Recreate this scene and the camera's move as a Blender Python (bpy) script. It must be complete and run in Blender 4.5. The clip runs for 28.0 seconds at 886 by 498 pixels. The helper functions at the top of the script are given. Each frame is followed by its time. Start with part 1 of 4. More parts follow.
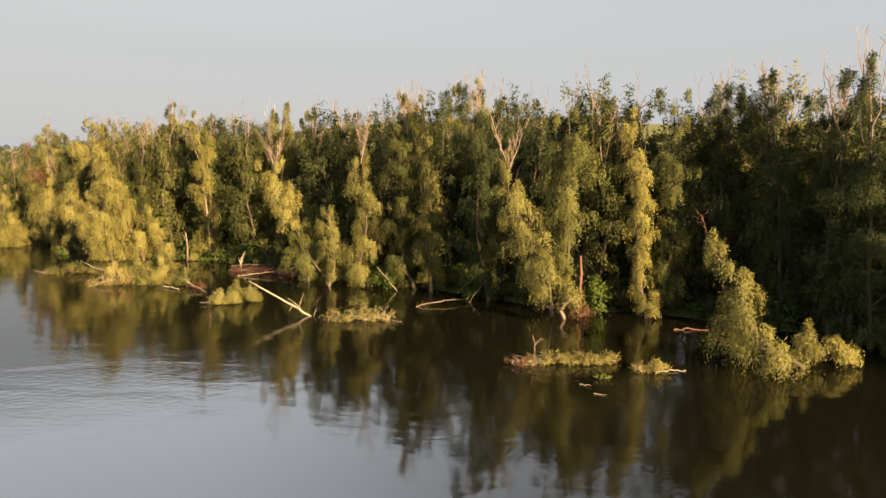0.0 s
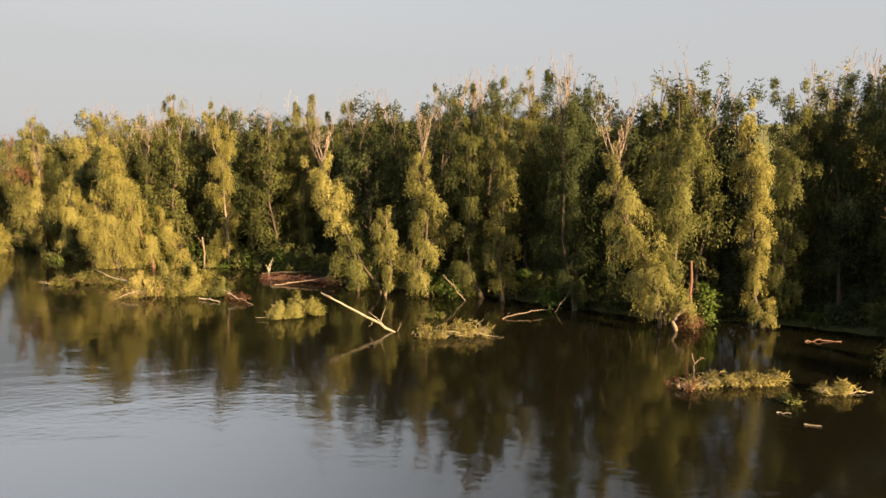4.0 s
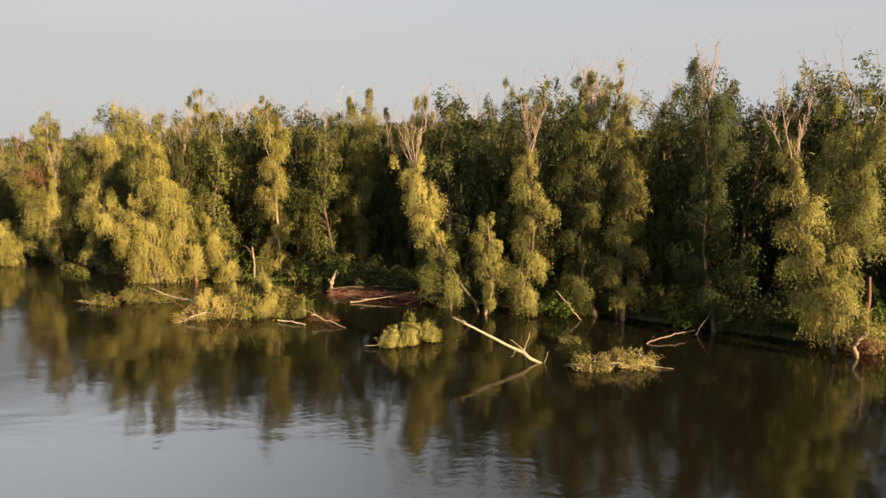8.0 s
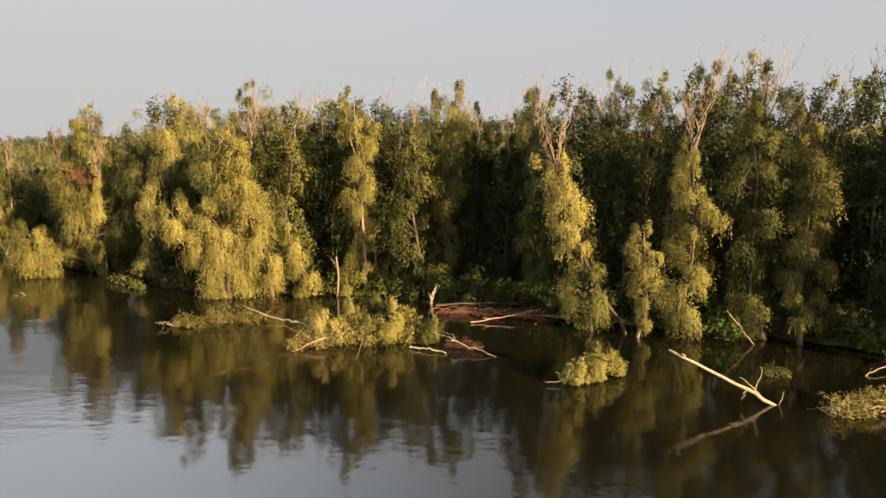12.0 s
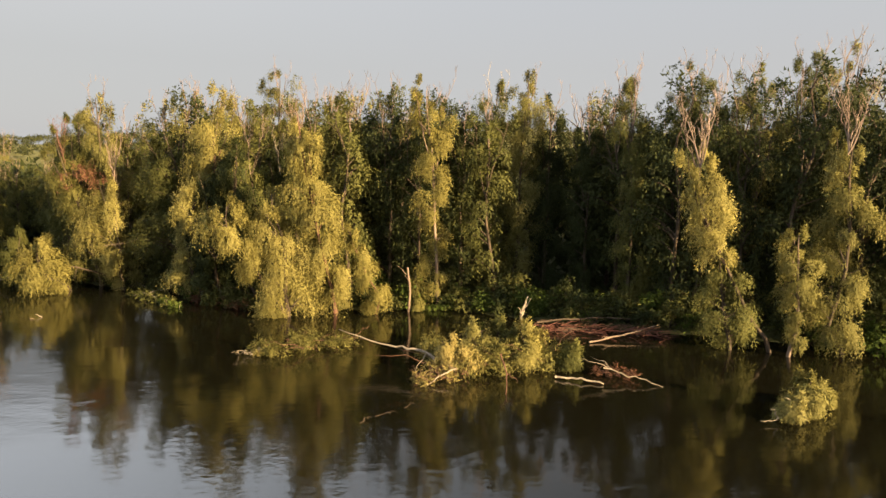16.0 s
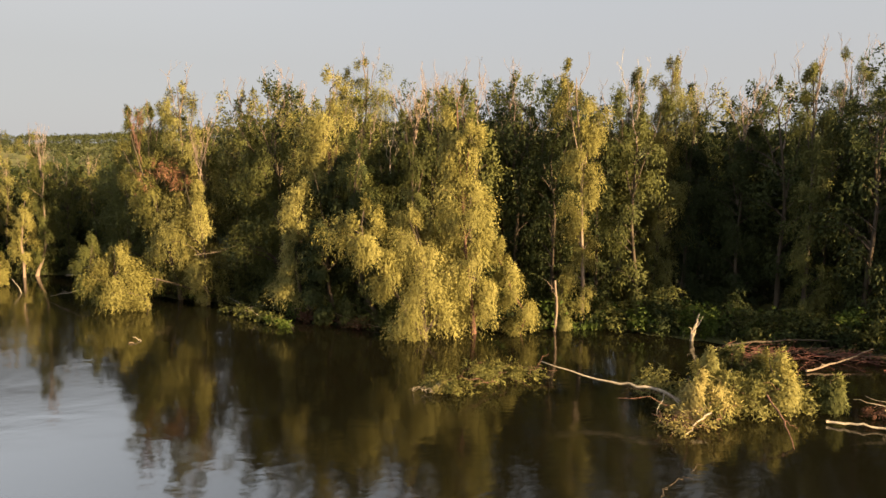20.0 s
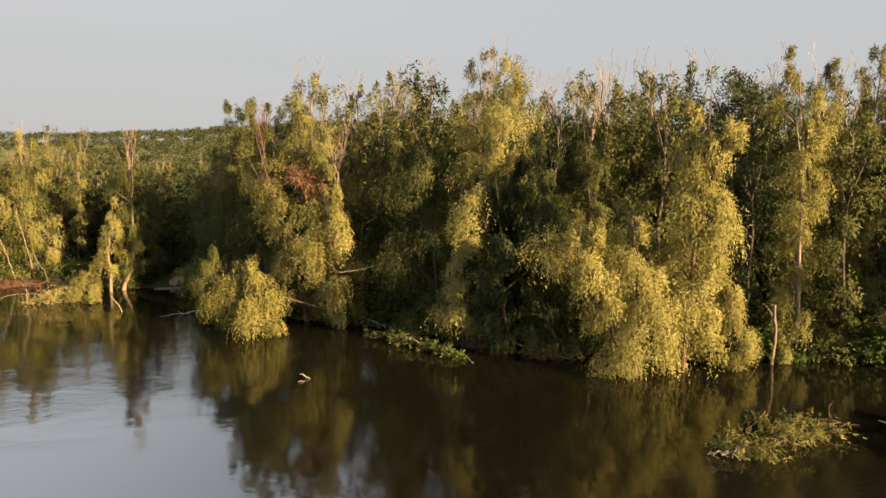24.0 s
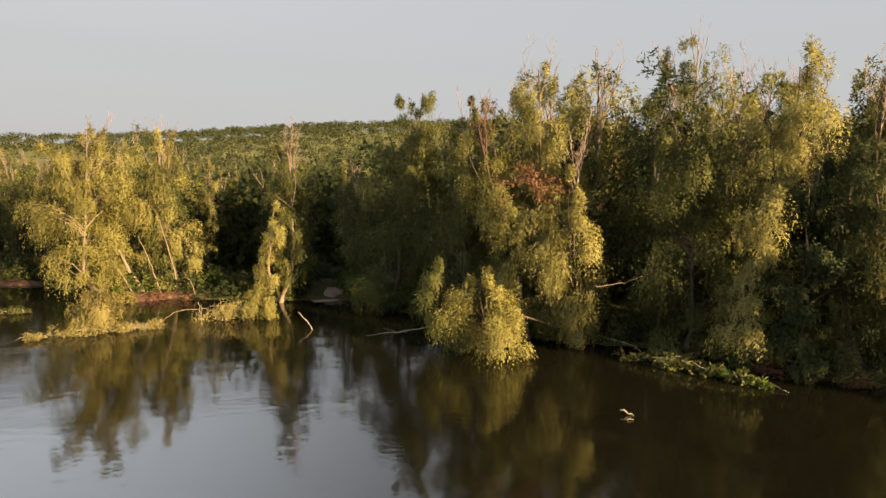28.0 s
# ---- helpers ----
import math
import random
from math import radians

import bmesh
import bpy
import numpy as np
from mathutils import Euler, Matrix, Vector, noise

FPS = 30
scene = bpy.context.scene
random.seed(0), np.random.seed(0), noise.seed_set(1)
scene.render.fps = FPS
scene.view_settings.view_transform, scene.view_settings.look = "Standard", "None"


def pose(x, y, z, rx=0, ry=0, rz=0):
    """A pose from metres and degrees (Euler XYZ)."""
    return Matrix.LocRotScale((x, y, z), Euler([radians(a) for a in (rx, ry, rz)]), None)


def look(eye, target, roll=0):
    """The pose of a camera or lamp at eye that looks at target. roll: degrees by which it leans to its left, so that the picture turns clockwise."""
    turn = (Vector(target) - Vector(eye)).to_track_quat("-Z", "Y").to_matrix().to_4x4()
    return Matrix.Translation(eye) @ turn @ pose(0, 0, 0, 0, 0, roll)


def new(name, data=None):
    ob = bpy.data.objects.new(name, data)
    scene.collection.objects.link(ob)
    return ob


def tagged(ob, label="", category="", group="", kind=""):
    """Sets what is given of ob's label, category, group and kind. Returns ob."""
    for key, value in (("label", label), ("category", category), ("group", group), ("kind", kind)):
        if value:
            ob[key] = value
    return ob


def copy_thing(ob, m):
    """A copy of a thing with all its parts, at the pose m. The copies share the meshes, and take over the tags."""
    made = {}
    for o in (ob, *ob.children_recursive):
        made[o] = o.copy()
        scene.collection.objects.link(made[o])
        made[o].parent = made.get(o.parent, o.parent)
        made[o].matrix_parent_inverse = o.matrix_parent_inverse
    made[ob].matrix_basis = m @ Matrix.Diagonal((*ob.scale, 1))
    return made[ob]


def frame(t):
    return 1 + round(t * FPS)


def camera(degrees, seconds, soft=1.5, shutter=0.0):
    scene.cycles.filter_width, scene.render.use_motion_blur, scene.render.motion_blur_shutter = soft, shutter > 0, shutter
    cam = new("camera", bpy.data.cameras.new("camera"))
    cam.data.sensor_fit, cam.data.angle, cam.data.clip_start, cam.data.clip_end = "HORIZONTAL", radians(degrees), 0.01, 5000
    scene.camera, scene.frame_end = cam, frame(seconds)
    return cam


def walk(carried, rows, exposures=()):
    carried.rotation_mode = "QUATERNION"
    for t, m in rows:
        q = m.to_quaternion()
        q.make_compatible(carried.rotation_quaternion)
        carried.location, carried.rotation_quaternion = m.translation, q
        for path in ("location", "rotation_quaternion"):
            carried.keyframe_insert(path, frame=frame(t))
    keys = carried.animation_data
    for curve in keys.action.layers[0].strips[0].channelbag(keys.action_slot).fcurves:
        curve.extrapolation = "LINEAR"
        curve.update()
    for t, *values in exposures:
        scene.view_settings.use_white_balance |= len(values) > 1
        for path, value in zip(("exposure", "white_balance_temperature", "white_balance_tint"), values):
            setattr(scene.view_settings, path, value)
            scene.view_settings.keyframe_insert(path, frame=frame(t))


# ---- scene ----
cam = camera(68.5, 28.0)
METRES, EYE, TILT, LEAN, TURN = 90.0, 11.2, -7.0, -0.5, 0.0
ROWS = [
    (0.0, 0.0, 0.0, 0.0, -0.0, 0.0, -0.0),
    (0.5, -0.0123, 0.0088, 0.0001, -0.6, 0.03, 0.07),
    (1.0, -0.0258, 0.0168, 0.0005, -1.12, 0.05, 0.13),
    (1.5, -0.0393, 0.0248, 0.0009, -1.64, 0.07, 0.18),
    (2.0, -0.0527, 0.033, 0.0015, -2.2, 0.07, 0.24),
    (2.5, -0.0677, 0.0405, 0.0021, -2.64, 0.07, 0.28),
    (3.0, -0.0818, 0.0486, 0.0025, -3.14, 0.08, 0.32),
    (3.5, -0.0961, 0.057, 0.003, -3.65, 0.09, 0.37),
    (5.5, -0.1494, 0.0956, 0.0055, -5.15, 0.31, 0.47),
    (6.0, -0.163, 0.1063, 0.0068, -5.53, 0.31, 0.51),
    (6.5, -0.1769, 0.1171, 0.0083, -5.89, 0.32, 0.54),
    (7.0, -0.1908, 0.1281, 0.0098, -6.13, 0.33, 0.56),
    (7.5, -0.2049, 0.1391, 0.0115, -6.35, 0.35, 0.55),
    (8.0, -0.2192, 0.1502, 0.0131, -6.58, 0.35, 0.58),
    (8.5, -0.233, 0.1617, 0.0148, -6.77, 0.35, 0.59),
    (9.0, -0.2472, 0.1731, 0.0164, -6.99, 0.37, 0.6),
    (9.5, -0.2616, 0.1844, 0.0176, -7.16, 0.41, 0.57),
    (10.0, -0.2754, 0.1961, 0.019, -7.16, 0.4, 0.55),
    (10.5, -0.2886, 0.2068, 0.0198, -7.28, 0.44, 0.55),
    (11.0, -0.3025, 0.2182, 0.0204, -7.52, 0.5, 0.51),
    (11.5, -0.3161, 0.2295, 0.0219, -7.82, 0.45, 0.57),
    (12.0, -0.3298, 0.2405, 0.0233, -8.21, 0.45, 0.59),
    (12.5, -0.3431, 0.2514, 0.0248, -8.66, 0.44, 0.67),
    (14.5, -0.3935, 0.2952, 0.0294, -11.05, 0.41, 1.01),
    (15.0, -0.4063, 0.306, 0.0301, -11.68, 0.42, 1.08),
    (15.5, -0.419, 0.317, 0.031, -12.15, 0.43, 1.12),
    (16.0, -0.4315, 0.3281, 0.0322, -12.63, 0.45, 1.17),
    (16.5, -0.4442, 0.3393, 0.0335, -13.14, 0.44, 1.22),
    (17.0, -0.4568, 0.3507, 0.035, -13.57, 0.41, 1.28),
    (17.5, -0.4695, 0.3623, 0.0364, -13.58, 0.4, 1.28),
    (18.0, -0.482, 0.3742, 0.0375, -13.57, 0.39, 1.28),
    (18.5, -0.4948, 0.3862, 0.0385, -13.6, 0.43, 1.25),
    (19.0, -0.5073, 0.3984, 0.0399, -13.62, 0.43, 1.25),
    (19.5, -0.5198, 0.4106, 0.0416, -13.63, 0.4, 1.24),
    (20.0, -0.5315, 0.4233, 0.0424, -13.58, 0.48, 1.22),
    (20.5, -0.5436, 0.4358, 0.0435, -13.55, 0.54, 1.22),
    (21.0, -0.556, 0.448, 0.0452, -13.57, 0.53, 1.2),
    (21.5, -0.5683, 0.4604, 0.0472, -13.55, 0.5, 1.19),
    (23.5, -0.6222, 0.5069, 0.0559, -13.64, 0.4, 1.14),
    (24.0, -0.6378, 0.5182, 0.0579, -13.64, 0.38, 1.1),
    (24.5, -0.6553, 0.5294, 0.0598, -13.68, 0.34, 1.07),
    (25.0, -0.6741, 0.5407, 0.0617, -13.71, 0.29, 1.08),
    (25.5, -0.6936, 0.5523, 0.0633, -13.72, 0.26, 1.06),
    (26.0, -0.7139, 0.5641, 0.0646, -13.74, 0.23, 1.08),
    (26.5, -0.7339, 0.576, 0.0656, -13.71, 0.25, 1.09),
    (27.0, -0.7533, 0.5876, 0.0664, -13.72, 0.33, 1.09),
    (27.5, -0.7706, 0.5987, 0.0671, -13.7, 0.41, 1.17),
    (28.0, -0.7852, 0.6089, 0.0686, -13.69, 0.38, 1.32),
]
walk(cam, [(t, pose(0, 0, EYE, TILT, LEAN, TURN) @ pose(METRES * x, METRES * y, METRES * z, 90 + pitch, roll, yaw)) for t, x, y, z, yaw, pitch, roll in ROWS],
     exposures=[(0.0, 2.65), (6.0, 2.60), (13.0, 2.58), (28.0, 2.58)])

# ---- world, sun ----
SUN_TO = Vector((0.60, -0.80, 0.28)).normalized()
world = bpy.data.worlds.new("sky")
scene.world = world
world.use_nodes = True
wn, wl = world.node_tree.nodes, world.node_tree.links
wn.clear()
sky = wn.new("ShaderNodeTexSky")
sky.sky_type = "NISHITA"
sky.sun_disc = False
sky.sun_elevation = math.asin(SUN_TO.z)
sky.sun_rotation = math.atan2(SUN_TO.x, SUN_TO.y) % (2 * math.pi)
sky.dust_density = 4.0
sky.air_density = 1.2
sky_bg = wn.new("ShaderNodeBackground")
sky_bg.inputs["Strength"].default_value = 0.05
haze_bg = wn.new("ShaderNodeBackground")  # thin haze: grey-white low down, bluer towards the east, dim overhead, plus an added bright western band
haze_bg.inputs["Strength"].default_value = 0.162
where = wn.new("ShaderNodeTexCoord")


def haze_ramp(stops):
    r = wn.new("ShaderNodeValToRGB")
    while len(r.color_ramp.elements) < len(stops):
        r.color_ramp.elements.new(0.5)
    for e, (p, c) in zip(r.color_ramp.elements, stops):
        e.position, e.color = p, (*c, 1)
    wl.new(split.outputs["Z"], r.inputs[0])
    return r


split = wn.new("ShaderNodeSeparateXYZ")
wl.new(where.outputs["Generated"], split.inputs[0])
# the bright band halfway up is added to lighten the water's reflection
west = haze_ramp([(0.16, (0.582, 0.577, 0.578)), (0.26, (0.640, 0.640, 0.648)), (0.34, (2.3, 2.38, 2.52)), (0.50, (3.2, 3.34, 3.6)), (0.75, (0.45, 0.46, 0.49)), (1.0, (0.22, 0.23, 0.25))])
east = haze_ramp([(0.16, (0.582, 0.580, 0.586)), (0.27, (0.590, 0.600, 0.625)), (0.50, (0.50, 0.51, 0.54)), (1.0, (0.22, 0.23, 0.25))])
side = wn.new("ShaderNodeMapRange")
side.inputs["From Min"].default_value, side.inputs["From Max"].default_value = -0.40, 0.45
side.interpolation_type = "SMOOTHSTEP"
wl.new(split.outputs["X"], side.inputs["Value"])
turn_sky = wn.new("ShaderNodeMix")
turn_sky.data_type = "RGBA"
wl.new(side.outputs[0], turn_sky.inputs[0])
wl.new(west.outputs[0], turn_sky.inputs[6])
wl.new(east.outputs[0], turn_sky.inputs[7])
wl.new(turn_sky.outputs[2], haze_bg.inputs["Color"])
mixer = wn.new("ShaderNodeMixShader")
mixer.inputs[0].default_value = 0.95
wout = wn.new("ShaderNodeOutputWorld")
wl.new(sky.outputs[0], sky_bg.inputs["Color"])
wl.new(sky_bg.outputs[0], mixer.inputs[1])
wl.new(haze_bg.outputs[0], mixer.inputs[2])
wl.new(mixer.outputs[0], wout.inputs["Surface"])

sun = new("sun", bpy.data.lights.new("sun", "SUN"))
sun.data.energy = 5.0
sun.data.angle = radians(0.6)
sun.data.color = (1.0, 0.71, 0.38)
sun.matrix_world = look((-200, -100, 90), Vector((-200, -100, 90)) - SUN_TO)


# ---- materials ----
def material(name):
    m = bpy.data.materials.new(name)
    m.use_nodes = True
    nt = m.node_tree
    return m, nt.nodes, nt.links, nt.nodes["Principled BSDF"]


def ramp(nodes, stops):
    r = nodes.new("ShaderNodeValToRGB")
    el = r.color_ramp.elements
    while len(el) < len(stops):
        el.new(0.5)
    for e, (p, c) in zip(el, stops):
        e.position, e.color = p, (*c, 1)
    return r


def noise_tex(nodes, links, scale, detail=4.0, coord="Object"):
    tc = nodes.new("ShaderNodeTexCoord")
    n = nodes.new("ShaderNodeTexNoise")
    n.inputs["Scale"].default_value = scale
    n.inputs["Detail"].default_value = detail
    links.new(tc.outputs[coord], n.inputs["Vector"])
    return n


def leaf_material(name, dark, mid, light, through_light=0.34, rough=0.7):
    """Leaves: each leaf has its own tone, and whole sprays drift between tones."""
    m, n, l, p = material(name)
    geo = n.new("ShaderNodeNewGeometry")
    info = n.new("ShaderNodeObjectInfo")
    drift = n.new("ShaderNodeTexNoise")
    drift.inputs["Scale"].default_value = 0.45
    drift.inputs["Detail"].default_value = 3.0
    l.new(geo.outputs["Position"], drift.inputs["Vector"])
    a = n.new("ShaderNodeMath"); a.operation = "MULTIPLY"; a.inputs[1].default_value = 0.26
    b = n.new("ShaderNodeMath"); b.operation = "MULTIPLY_ADD"; b.inputs[1].default_value = 0.9
    c = n.new("ShaderNodeMath"); c.operation = "MULTIPLY_ADD"; c.inputs[1].default_value = 0.25
    d = n.new("ShaderNodeMath"); d.operation = "SUBTRACT"; d.inputs[1].default_value = 0.22
    l.new(geo.outputs["Random Per Island"], a.inputs[0])
    l.new(drift.outputs["Fac"], b.inputs[0]); l.new(a.outputs[0], b.inputs[2])
    l.new(info.outputs["Random"], c.inputs[0]); l.new(b.outputs[0], c.inputs[2])
    l.new(c.outputs[0], d.inputs[0])
    r = ramp(n, [(0.1, dark), (0.5, mid), (0.95, light)])
    l.new(d.outputs[0], r.inputs[0])
    l.new(r.outputs[0], p.inputs["Base Color"])
    p.inputs["Roughness"].default_value = rough
    p.inputs["Specular IOR Level"].default_value = 0.12
    tr = n.new("ShaderNodeBsdfTranslucent")
    l.new(r.outputs[0], tr.inputs["Color"])
    mx = n.new("ShaderNodeMixShader")
    mx.inputs[0].default_value = through_light
    l.new(p.outputs[0], mx.inputs[1]); l.new(tr.outputs[0], mx.inputs[2])
    l.new(mx.outputs[0], n["Material Output"].inputs["Surface"])
    return m


def bark_material(name, dark, light, scale=3.0, bump=0.4):
    m, n, l, p = material(name)
    tc = n.new("ShaderNodeTexCoord")
    mp = n.new("ShaderNodeMapping")
    mp.inputs["Scale"].default_value = (scale * 3, scale * 3, scale * 0.5)
    l.new(tc.outputs["Object"], mp.inputs["Vector"])
    t = n.new("ShaderNodeTexNoise"); t.inputs["Scale"].default_value = 1.0; t.inputs["Detail"].default_value = 6
    l.new(mp.outputs[0], t.inputs["Vector"])
    big = noise_tex(n, l, 0.6, 3)
    s = n.new("ShaderNodeMath"); s.operation = "MULTIPLY_ADD"; s.inputs[1].default_value = 0.5
    l.new(big.outputs["Fac"], s.inputs[0]); 
    h = n.new("ShaderNodeMath"); h.operation = "MULTIPLY"; h.inputs[1].default_value = 0.5
    l.new(t.outputs["Fac"], h.inputs[0]); l.new(h.outputs[0], s.inputs[2])
    r = ramp(n, [(0.32, dark), (0.68, light)])
    l.new(s.outputs[0], r.inputs[0]); l.new(r.outputs[0], p.inputs["Base Color"])
    p.inputs["Roughness"].default_value = 0.9
    p.inputs["Specular IOR Level"].default_value = 0.2
    bp = n.new("ShaderNodeBump"); bp.inputs["Strength"].default_value = bump; bp.inputs["Distance"].default_value = 0.05
    l.new(t.outputs["Fac"], bp.inputs["Height"]); l.new(bp.outputs[0], p.inputs["Normal"])
    return m


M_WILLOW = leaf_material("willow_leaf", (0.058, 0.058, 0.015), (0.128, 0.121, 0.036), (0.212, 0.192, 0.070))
# lit copy of the willow leaf: sunlight is put into its colour
M_SUNLIT = leaf_material("lit_tone_willow_leaf", (0.092, 0.084, 0.021), (0.178, 0.160, 0.047), (0.255, 0.228, 0.082))
# shade is put into this dark leaf colour, for trees out of the sun
M_SHADED = leaf_material("shaded_tone_leaf", (0.014, 0.019, 0.007), (0.031, 0.039, 0.013), (0.066, 0.074, 0.024))
M_BRIGHT = leaf_material("undergrowth_leaf", (0.026, 0.040, 0.008), (0.052, 0.076, 0.014), (0.10, 0.125, 0.023))
# olive colour, also the half-lit step between lit and shaded leaf tones
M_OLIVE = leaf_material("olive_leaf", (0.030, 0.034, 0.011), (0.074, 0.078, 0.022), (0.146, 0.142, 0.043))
M_PALE = leaf_material("drowned_leaf", (0.10, 0.086, 0.028), (0.19, 0.16, 0.054), (0.28, 0.235, 0.090))
M_DRY = leaf_material("dry_leaf", (0.048, 0.022, 0.014), (0.10, 0.048, 0.028), (0.16, 0.088, 0.050), 0.2)
M_HILL = leaf_material("hill_wood_leaf", (0.022, 0.026, 0.010), (0.042, 0.048, 0.017), (0.072, 0.076, 0.028), 0.2)
M_BARK = bark_material("bark", (0.022, 0.016, 0.011), (0.075, 0.056, 0.038))
M_PALEBARK = bark_material("pale_bark", (0.075, 0.053, 0.038), (0.19, 0.142, 0.105))
M_DEAD = bark_material("bleached_wood", (0.13, 0.105, 0.075), (0.29, 0.245, 0.185))
M_FAN = bark_material("pinkish_bare_twig", (0.085, 0.062, 0.049), (0.20, 0.152, 0.122))
M_TWIG = bark_material("reddish_twig", (0.050, 0.026, 0.018), (0.13, 0.070, 0.048))

M_REDTWIG = bark_material("red_brown_drift", (0.040, 0.016, 0.012), (0.115, 0.048, 0.036))


def ground_material():
    m, n, l, p = material("bank_soil")
    a = noise_tex(n, l, 0.12, 5)
    b = noise_tex(n, l, 2.5, 6)
    r = ramp(n, [(0.35, (0.030, 0.023, 0.014)), (0.5, (0.035, 0.038, 0.015)), (0.7, (0.070, 0.068, 0.026))])
    s = n.new("ShaderNodeMath"); s.operation = "MULTIPLY_ADD"; s.inputs[1].default_value = 0.5
    h = n.new("ShaderNodeMath"); h.operation = "MULTIPLY"; h.inputs[1].default_value = 0.5
    l.new(b.outputs["Fac"], h.inputs[0]); l.new(a.outputs["Fac"], s.inputs[0]); l.new(h.outputs[0], s.inputs[2])
    l.new(s.outputs[0], r.inputs[0])
    # meadow on the hill, soil and litter down by the river
    geo = n.new("ShaderNodeNewGeometry")
    sep = n.new("ShaderNodeSeparateXYZ")
    up = n.new("ShaderNodeMapRange")
    up.inputs["From Min"].default_value = 10.0; up.inputs["From Max"].default_value = 18.0
    l.new(geo.outputs["Position"], sep.inputs[0]); l.new(sep.outputs["Z"], up.inputs["Value"])
    g = ramp(n, [(0.3, (0.085, 0.088, 0.032)), (0.7, (0.135, 0.130, 0.055))])
    l.new(s.outputs[0], g.inputs[0])
    mx = n.new("ShaderNodeMix"); mx.data_type = "RGBA"
    l.new(up.outputs[0], mx.inputs[0]); l.new(r.outputs[0], mx.inputs[6]); l.new(g.outputs[0], mx.inputs[7])
    l.new(mx.outputs[2], p.inputs["Base Color"])
    p.inputs["Roughness"].default_value = 0.95
    p.inputs["Specular IOR Level"].default_value = 0.05
    bp = n.new("ShaderNodeBump"); bp.inputs["Strength"].default_value = 0.6; bp.inputs["Distance"].default_value = 0.15
    l.new(b.outputs["Fac"], bp.inputs["Height"]); l.new(bp.outputs[0], p.inputs["Normal"])
    return m


def water_material():
    m, n, l, p = material("river_water")
    p.inputs["Base Color"].default_value = (0.0042, 0.0039, 0.0021, 1)
    p.inputs["Roughness"].default_value = 0.06
    p.inputs["IOR"].default_value = 1.53
    p.inputs["Specular Tint"].default_value = (0.88, 0.96, 1.0, 1)
    tc = n.new("ShaderNodeTexCoord")
    mp = n.new("ShaderNodeMapping")
    mp.inputs["Rotation"].default_value = (0, 0, radians(35))
    mp.inputs["Scale"].default_value = (1.0, 1.7, 1.0)
    l.new(tc.outputs["Object"], mp.inputs["Vector"])
    fine = n.new("ShaderNodeTexNoise"); fine.inputs["Scale"].default_value = 1.9; fine.inputs["Detail"].default_value = 3.0
    slow = n.new("ShaderNodeTexNoise"); slow.inputs["Scale"].default_value = 0.16; slow.inputs["Detail"].default_value = 2.0
    slow.inputs["Distortion"].default_value = 0.8
    patch = n.new("ShaderNodeTexNoise"); patch.inputs["Scale"].default_value = 0.05; patch.inputs["Detail"].default_value = 2.0
    for t in (fine, slow, patch):
        l.new(mp.outputs[0], t.inputs["Vector"])
    pr = n.new("ShaderNodeMapRange")
    pr.inputs["From Min"].default_value = 0.40; pr.inputs["From Max"].default_value = 0.65
    pr.inputs["To Min"].default_value = 0.25; pr.inputs["To Max"].default_value = 1.0
    l.new(patch.outputs["Fac"], pr.inputs["Value"])
    mu = n.new("ShaderNodeMath"); mu.operation = "MULTIPLY"
    l.new(fine.outputs["Fac"], mu.inputs[0]); l.new(pr.outputs[0], mu.inputs[1])
    b1 = n.new("ShaderNodeBump"); b1.inputs["Strength"].default_value = 0.5; b1.inputs["Distance"].default_value = 0.060
    l.new(slow.outputs["Fac"], b1.inputs["Height"])
    b2 = n.new("ShaderNodeBump"); b2.inputs["Strength"].default_value = 0.5; b2.inputs["Distance"].default_value = 0.021
    l.new(mu.outputs[0], b2.inputs["Height"]); l.new(b1.outputs[0], b2.inputs["Normal"])
    l.new(b2.outputs[0], p.inputs["Normal"])
    return m


M_SOIL = ground_material()
M_WATER = water_material()
M_REDSOIL = bark_material("red_brown_soil", (0.03, 0.016, 0.011), (0.085, 0.045, 0.030), 1.0)
M_SAND = bark_material("bank_sand", (0.075, 0.055, 0.042), (0.17, 0.13, 0.10), 1.0)


# ---- mesh helpers ----
rng = np.random.default_rng(7)


def mesh_from(name, verts, faces_quads, mat, smooth=False, normals=None):
    """A mesh from arrays of vertices and of faces that all have three or all four corners."""
    me = bpy.data.meshes.new(name)
    verts = np.asarray(verts, np.float32)
    quads = np.asarray(faces_quads, np.int32)
    me.vertices.add(len(verts))
    me.vertices.foreach_set("co", verts.ravel())
    me.loops.add(quads.size)
    me.loops.foreach_set("vertex_index", quads.ravel())
    me.polygons.add(len(quads))
    me.polygons.foreach_set("loop_start", np.arange(0, quads.size, quads.shape[1], dtype=np.int32))
    me.polygons.foreach_set("loop_total", np.full(len(quads), quads.shape[1], np.int32))
    me.polygons.foreach_set("use_smooth", np.full(len(quads), smooth, bool))
    if normals is not None:
        me.polygons.foreach_set("use_smooth", np.ones(len(quads), bool))
        me.attributes.new("custom_normal", "FLOAT_VECTOR", "POINT").data.foreach_set("vector", np.asarray(normals, np.float32).ravel())
    me.update(calc_edges=True)
    me.materials.append(mat)
    return me


def part(name, me, parent, label=""):
    ob = new(name, me)
    ob.parent = parent
    return tagged(ob, label) if label else ob


def thing(name, at, label, category, group="", kind=""):
    ob = new(name)
    ob.location = at
    ob.empty_display_size = 0.2
    return tagged(ob, label, category, group, kind)


def unit(v):
    return v / np.maximum(np.linalg.norm(v, axis=-1, keepdims=True), 1e-6)


